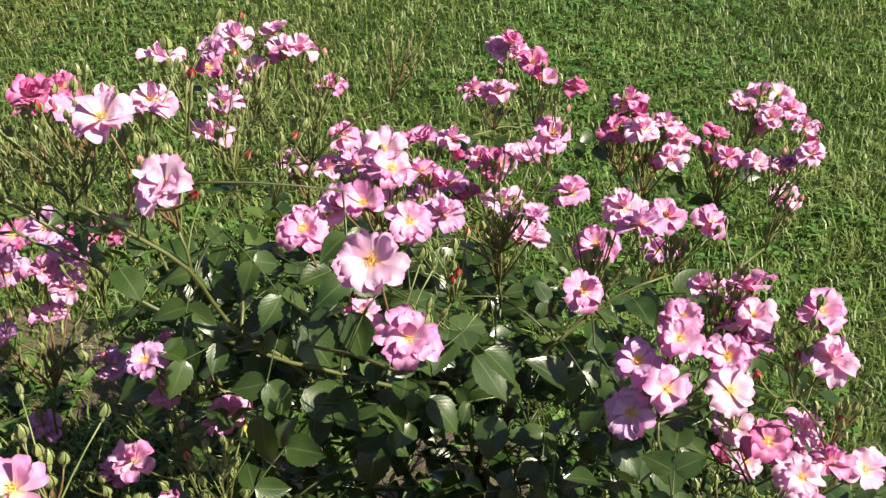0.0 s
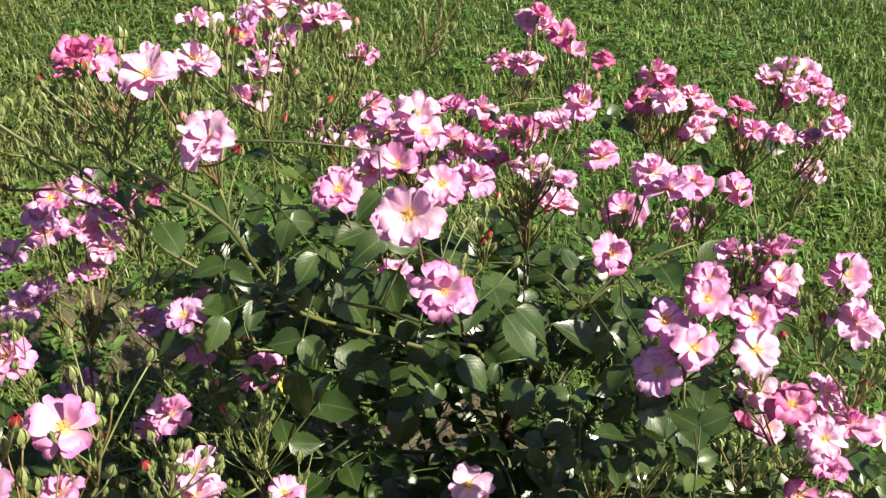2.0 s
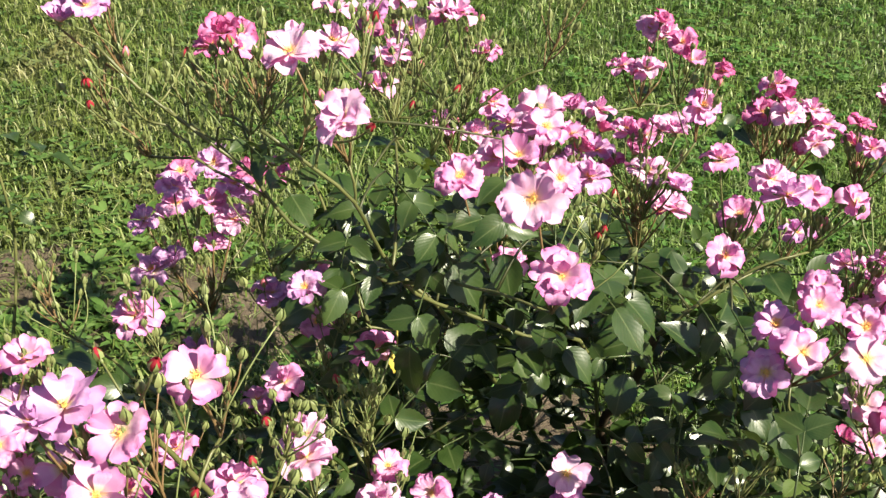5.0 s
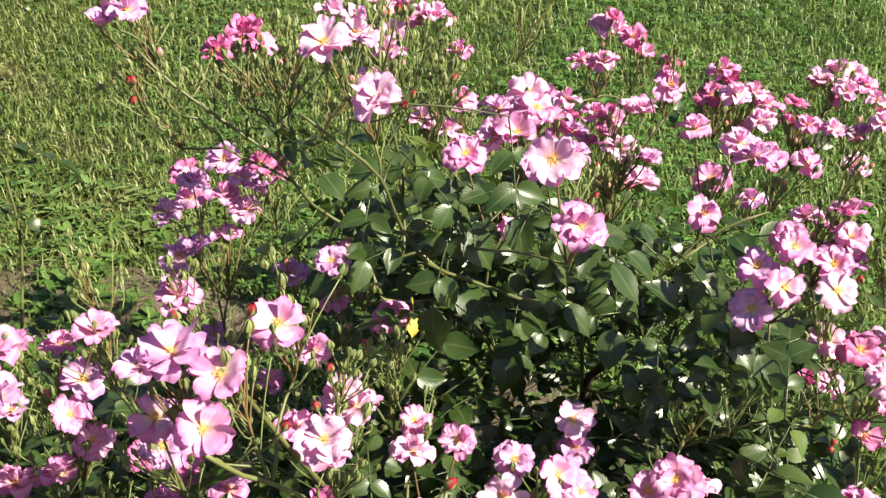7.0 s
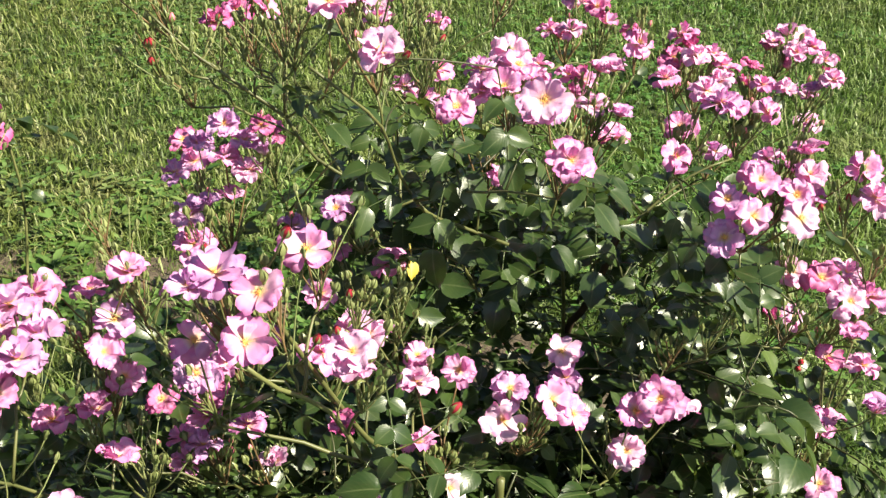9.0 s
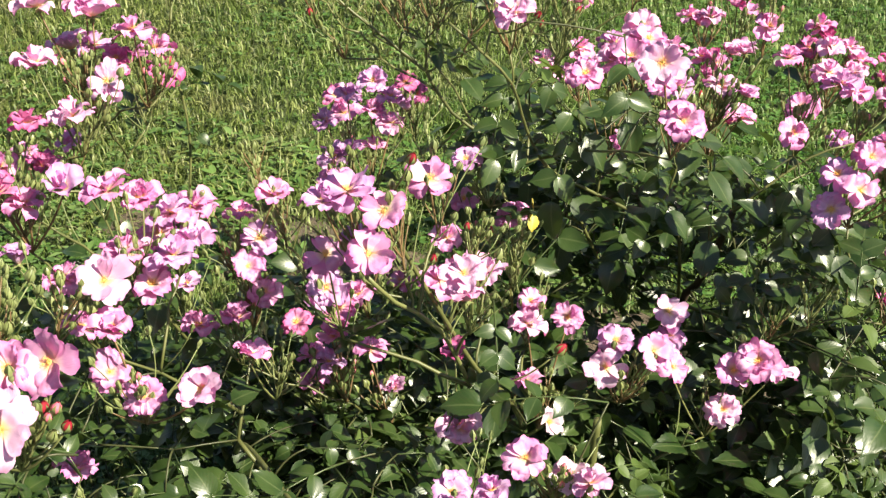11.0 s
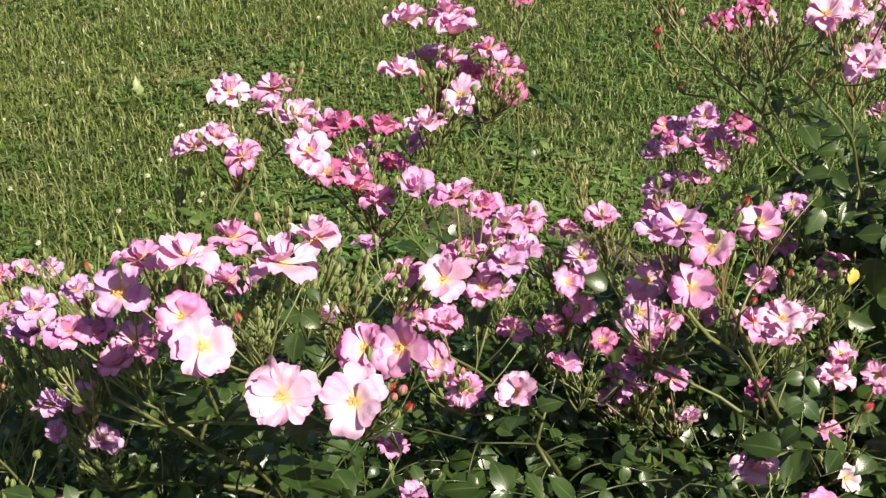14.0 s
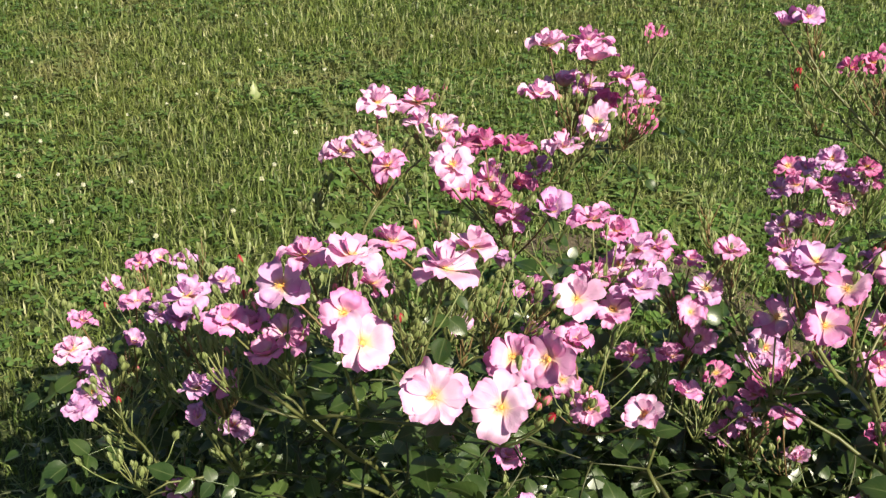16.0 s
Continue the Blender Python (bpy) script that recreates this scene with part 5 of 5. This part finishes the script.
def grow(bush, leaf_zones, cane_leaves, top, big):
    """Canes from the foot to every truss, stalks, buds and leaves."""
    rng = bush.rng
    # trusses: flowers that stand close together share a node below them
    nodes, left = [], sorted(bush.flowers, key=lambda f: f[0].z)
    while left:
        first = left.pop(0)
        near = [f for f in left if (f[0] - first[0]).length < 0.115][:5]
        for f in near:
            left.remove(f)
        group = [first] + near
        mid = sum((f[0] for f in group), Vector()) / len(group)
        inward = (bush.foot + Vector((0, 0, 0.5)) - mid)
        inward.z = 0
        low = min(f[0].z for f in group)
        nodes.append([Vector((mid.x, mid.y, max(0.1, low - rng.uniform(0.05, 0.09)))) + inward * 0.06, group, None])
    for place, count, spread in bush.sprays:
        nodes.append([place, [], (count, spread)])
    nodes.sort(key=lambda n: (n[0] - bush.foot).length)
    # canes: each truss hangs on the cheapest point of those grown before it
    grown = [(bush.foot.copy(), 0.0)]
    canes = []
    for thick, places in bush.fixed:
        line = []
        ends = [places[0]] + places + [places[-1]]
        for a, b, c, d in zip(ends, ends[1:], ends[2:], ends[3:]):
            steps = max(2, int((c - b).length / 0.03))
            for i in range(steps):
                s = i / steps
                line.append(0.5 * (2 * b + (c - a) * s + (2 * a - 5 * b + 4 * c - d) * s * s + (3 * b - a - 3 * c + d) * s ** 3))
        line.append(places[-1])
        run = 0.0
        for p, q in zip(line, line[1:]):
            run += (q - p).length
            grown.append((q, run * 0.42))
        canes.append((line, thick, 0.3))
        verts, faces = tube(line, thick, thick * max(0.5, 1 - 0.5 * run), 8)
        bush.put("cane", mesh_of("cane", verts, faces, CANE_OLD if thick > 0.0075 else STALK if thick < 0.0035 else CANE), Matrix.Identity(4))
    small_v, small_f = [], []
    for nd in nodes:
        goal = nd[0]
        best = None
        for p, run in grown:
            gap = (goal - p).length
            rise = goal.z - p.z
            cost = gap + 0.3 * run + (3.0 * max(0.0, 0.32 * gap - rise))
            if gap < 0.05 or (best and cost >= best[0]):
                continue
            best = (cost, p, run)
        _, start, run = best
        gap = (goal - start).length
        flat = Vector((goal.x - start.x, goal.y - start.y, 0)).length
        line = arc(start, goal, (0.34 if run < 0.02 else 0.14) * flat + rng.uniform(-0.02, 0.02), max(5, int(gap / 0.04)), 0.05 * gap, rng)
        line = [p + Vector((rng.uniform(-1, 1), rng.uniform(-1, 1), rng.uniform(-1, 1))) * 0.003 for p in line[:-1]] + [line[-1]]
        line[0] = start
        for i, p in enumerate(line[1:]):
            grown.append((p, run + gap * (i + 1) / len(line)))
        thick = 0.0018 + 0.0026 * max(0.0, 1 - run / 0.5) * min(1.0, gap / 0.35)
        canes.append((line, thick, run))
        verts, faces = tube(line, thick, max(0.0015, thick * 0.55), 7)
        old = run < 0.02 and bush is main_bush and rng.random() < 0.5
        bush.put("cane", mesh_of("cane", verts, faces, CANE_OLD if old else CANE), Matrix.Identity(4))
        # stalks and buds of the truss
        verts, faces = [], []
        way = (line[-1] - line[-3]).normalized()
        for pos, up, r in nd[1]:
            end = pos - up * (r * 0.28)
            stalk(bush, arc(goal, end, -0.1 * (end - goal).length, 5, 0.006, rng), 0.0016, verts, faces)
        if nd[2]:
            tops = [(rng.uniform(0.6, 1.0) * nd[2][1], 0) for _ in range(nd[2][0])]
        else:
            tops = [(rng.uniform(0.03, 0.10), 2 if rng.random() < 0.12 else 0) for _ in range(rng.randint(5, 8 + 3 * len(nd[1])))]
        reach = max([length for length, colour in tops] + [0.02])
        axis = (way * 0.5 + Vector((rng.uniform(-0.25, 0.25), rng.uniform(-0.25, 0.25), 1.0))).normalized()
        spine = arc(goal, goal + axis * reach * 0.55, 0.0, 5, 0.006, rng)
        stalk(bush, spine, 0.0016, verts, faces)
        for length, colour in tops:
            a, lean = rng.uniform(0, 6.28), rng.uniform(0.15, 0.95)
            d = (Vector((math.cos(a) * lean, math.sin(a) * lean, 1.0)) + way * 0.3).normalized()
            fork = spine[rng.randrange(0, 6)]
            end = fork + d * length * rng.uniform(0.45, 0.8)
            up = (d + Vector((0, 0, 0.8))).normalized()
            stalk(bush, arc(fork, end, -0.12 * length, 4, 0.005, rng), 0.0011, verts, faces)
            bud_at(bush, end, up, colour, rng.uniform(0.78, 1.12) * (0.65 if colour else 1.0))
        bush.put("forked_flower_stalk", mesh_of("forked_flower_stalk", verts, faces, STALK_RED if rng.random() < 0.4 else STALK), Matrix.Identity(4))
        # fine side stalks with small shut buds, too many to tell apart
        for _ in range(-nd[2][0] if nd[2] and nd[2][0] < 0 else rng.randint(2, 5) if bush is main_bush else rng.randint(4, 8)):
            a, lean = rng.uniform(0, 6.28), rng.uniform(0.2, 1.3)
            d = (Vector((math.cos(a) * lean, math.sin(a) * lean, 1.0)) + way * 0.3).normalized()
            start = line[-1 - rng.randrange(min(3, len(line) - 1))].lerp(spine[rng.randrange(1, 6)], rng.random())
            end = start + d * rng.uniform(0.03, 0.10)
            tube(arc(start, end, -0.006, 4, 0.012, rng), 0.0010, 0.0008, 4, small_v, small_f)
            m = facing(end, (d + Vector((0, 0, 0.8))).normalized(), rng.uniform(0, 6.28)) @ Matrix.Scale(rng.uniform(0.68, 1.02), 4)
            first = len(small_v)
            shape = rng.choice(BUDS)
            small_v += [m @ v.co for v in shape.vertices]
            small_f += [tuple(first + k for k in f.vertices) for f in shape.polygons]
    tagged(bush.put("small_bud_growth", mesh_of("small_bud_growth", small_v, small_f, BUD_SMALL), Matrix.Identity(4)), kind="stuff")
    for pos, colour, size in bush.buds:
        near = min((p for p, run in grown), key=lambda p: (p - pos).length + 4 * max(0, p.z - pos.z + 0.03))
        stalk(bush, arc(near, pos, -0.02, 5, 0.005, rng))
        bud_at(bush, pos, (pos - near + Vector((0, 0, 0.05))).normalized(), colour, size)
    # leaves: along the canes, then on short shoots through the inside of the bush
    spots = []
    for line, thick, run in canes:
        for i in range(1, len(line) - 1):
            high = line[i].z > top
            # fewer cane leaves here, so the view to the ground stays open
            view_clear = bush is main_bush and line[i].x < -0.2 and line[i].y > 0.95
            if rng.random() < (0.10 if high else cane_leaves * (0.4 if view_clear else 1.0)):
                way = (line[i + 1] - line[i - 1]).normalized()
                a = rng.uniform(0, 6.28)
                out = Vector((math.cos(a), math.sin(a), rng.uniform(-0.1, 0.5)))
                spots.append((line[i], (out + way * 0.4).normalized(), high or rng.random() < 0.2, 0.15))
    for cx, cy, cz, rx, ry, rz, count, lean in leaf_zones:
        for _ in range(count):
            while True:
                d = Vector((rng.uniform(-1, 1), rng.uniform(-1, 1), rng.uniform(-1, 1)))
                if d.length <= 1:
                    break
            p = Vector((cx + d.x * rx, cy + d.y * ry, cz + d.z * rz))
            out = Vector((d.x * rx, d.y * ry, 0)) + Vector((rng.uniform(-1, 1), rng.uniform(-1, 1), rng.uniform(-0.15, 0.4))) * 0.4
            spots.append((p, out.normalized(), rng.random() < 0.16, lean))
    # leaves hiding flowers or canes from the camera, or shading flowers, are dropped
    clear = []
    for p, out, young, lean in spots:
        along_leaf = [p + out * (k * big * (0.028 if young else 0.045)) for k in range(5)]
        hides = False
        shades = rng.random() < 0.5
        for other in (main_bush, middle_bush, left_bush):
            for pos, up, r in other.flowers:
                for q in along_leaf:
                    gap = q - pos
                    along = gap.dot(other.view_clear)
                    if 0.01 < along < 0.5 and (gap - other.view_clear * along).length < 0.058:
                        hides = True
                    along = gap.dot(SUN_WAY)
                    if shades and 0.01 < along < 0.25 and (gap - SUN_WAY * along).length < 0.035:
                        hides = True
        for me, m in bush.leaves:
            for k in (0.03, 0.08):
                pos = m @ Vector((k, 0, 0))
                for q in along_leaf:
                    along = (q - pos).dot(bush.view_clear)
                    if 0.01 < along < 0.3 and (q - pos - bush.view_clear * along).length < 0.045:
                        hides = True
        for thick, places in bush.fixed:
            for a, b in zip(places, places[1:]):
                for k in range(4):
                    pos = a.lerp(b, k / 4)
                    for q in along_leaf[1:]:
                        along = (q - pos).dot(bush.view_clear)
                        if pos.z > 0.2 and 0.0 < along < 0.4 and (q - pos - bush.view_clear * along).length < 0.034:
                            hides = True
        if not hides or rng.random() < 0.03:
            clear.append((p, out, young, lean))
    # leaves nearest the camera are parts, those behind them one mass
    clear.sort(key=lambda spot: spot[0].y - 0.5 * spot[0].z)
    mass = []
    twig_v, twig_f = [], []
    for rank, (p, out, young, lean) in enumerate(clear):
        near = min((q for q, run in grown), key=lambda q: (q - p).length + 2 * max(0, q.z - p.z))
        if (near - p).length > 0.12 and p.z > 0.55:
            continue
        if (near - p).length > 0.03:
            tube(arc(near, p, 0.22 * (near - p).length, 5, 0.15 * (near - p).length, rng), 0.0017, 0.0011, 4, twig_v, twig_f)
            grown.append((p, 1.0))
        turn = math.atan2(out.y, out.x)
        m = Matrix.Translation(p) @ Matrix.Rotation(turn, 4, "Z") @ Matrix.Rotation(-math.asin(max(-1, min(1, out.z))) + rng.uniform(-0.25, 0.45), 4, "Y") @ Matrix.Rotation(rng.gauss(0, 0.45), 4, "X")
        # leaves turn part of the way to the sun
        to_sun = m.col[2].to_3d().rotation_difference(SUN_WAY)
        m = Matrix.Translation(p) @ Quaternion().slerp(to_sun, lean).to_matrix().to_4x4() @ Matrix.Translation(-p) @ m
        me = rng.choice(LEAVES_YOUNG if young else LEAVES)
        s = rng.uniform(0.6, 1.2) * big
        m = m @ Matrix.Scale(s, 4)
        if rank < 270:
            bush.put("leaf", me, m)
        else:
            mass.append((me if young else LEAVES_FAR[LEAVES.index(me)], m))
    if mass:
        tagged(bush.put("leaf_mass", joined("leaf_mass", mass), Matrix.Identity(4)), kind="stuff")
    for me, m in bush.leaves:
        bush.put("leaf", me, m)
        foot = m.translation
        near = min((q for q, run in grown), key=lambda q: (q - foot).length)
        tube(arc(near, foot, 0.02, 4, 0.01, rng), 0.0018, 0.0012, 4, twig_v, twig_f)
    tagged(bush.put("fine_twig_growth", mesh_of("fine_twig_growth", twig_v, twig_f, TWIG), Matrix.Identity(4)), kind="stuff")


grow(main_bush, [(0.08, 1.22, 0.52, 0.34, 0.30, 0.20, 165, 0.15), (0.10, 1.22, 0.30, 0.28, 0.26, 0.20, 84, 0.15), (-0.10, 1.04, 0.66, 0.22, 0.14, 0.10, 56, 0.15), (-0.14, 1.28, 0.48, 0.20, 0.20, 0.20, 70, 0.15),
                 (0.34, 1.0, 0.36, 0.26, 0.20, 0.20, 120, 0.5), (0.20, 1.02, 0.20, 0.34, 0.18, 0.13, 96, 0.5), (0.34, 0.90, 0.32, 0.22, 0.10, 0.10, 76, 0.5), (0.16, 1.20, 0.36, 0.36, 0.22, 0.16, 130, 0.3), (-0.05, 1.05, 0.20, 0.24, 0.14, 0.12, 50, 0.3)], 0.26, 0.76, 1.02)
grow(middle_bush, [(-0.25, 0.86, 0.26, 0.38, 0.22, 0.18, 140, 0.15), (-0.32, 0.70, 0.40, 0.26, 0.20, 0.14, 70, 0.15), (0.0, 0.80, 0.22, 0.22, 0.16, 0.12, 44, 0.5), (-0.44, 0.92, 0.36, 0.15, 0.15, 0.13, 60, 0.15), (-0.52, 1.00, 0.28, 0.24, 0.16, 0.20, 110, 0.15)], 0.34, 0.62, 1.0)
grow(left_bush, [(-0.72, 0.55, 0.42, 0.42, 0.30, 0.22, 210, 0.15), (-0.62, 0.28, 0.58, 0.28, 0.20, 0.15, 90, 0.15), (-1.1, 0.42, 0.35, 0.3, 0.25, 0.2, 110, 0.2), (-0.52, 0.78, 0.24, 0.30, 0.22, 0.19, 100, 0.15), (-0.72, 0.92, 0.40, 0.20, 0.16, 0.20, 70, 0.15), (-1.22, 0.60, 0.36, 0.20, 0.16, 0.15, 90, 0.2), (-0.80, 0.32, 0.62, 0.30, 0.18, 0.10, 75, 0.15)], 0.22, 0.72, 0.82)

# ---- small things in the lawn ----
for cx, cy in ((-2.45, 2.69), (-2.99, 1.73), (-3.08, 1.85), (-2.36, 1.58), (-2.09, 1.37), (-2.45, 1.49), (-2.08, 1.81), (-1.88, 1.78), (-2.36, 1.28), (-2.02, 1.60), (-2.2, 2.15)):
    clover_flower(cx, cy)
scatter = random.Random(21)
for _ in range(44):
    clover_flower(scatter.uniform(-3.9, -1.6), scatter.uniform(1.3, 4.2), scatter.uniform(0.035, 0.06), scatter.uniform(0.7, 1.05))


def weed_leaf(x, y):
    """One tall pale leaf with a lobed edge, standing up out of the lawn."""
    verts, faces, uvs = [], [], []
    for i in range(9):
        u = i / 8
        half = 0.019 * math.sin(math.pi * u ** 0.6) * (1.0 + 0.25 * (-1) ** i) + 0.0015
        for v in (-1, 0, 1):
            verts.append((half * v, 0.028 * u * u + 0.004 * abs(v), 0.085 * u))
            uvs.append((u, abs(v)))
    for i in range(8):
        for j in range(2):
            q = i * 3 + j
            faces.append((q, q + 1, q + 4, q + 3))
    ob = tagged(new("weed_leaf", mesh_of("weed_leaf", verts, faces, CALYX, True, uvs)), "pale green lobed weed leaf upright in the lawn", "weed")
    ob.matrix_basis = pose(x, y, 0, 0, 0, 50)


weed_leaf(-2.51, 2.36)
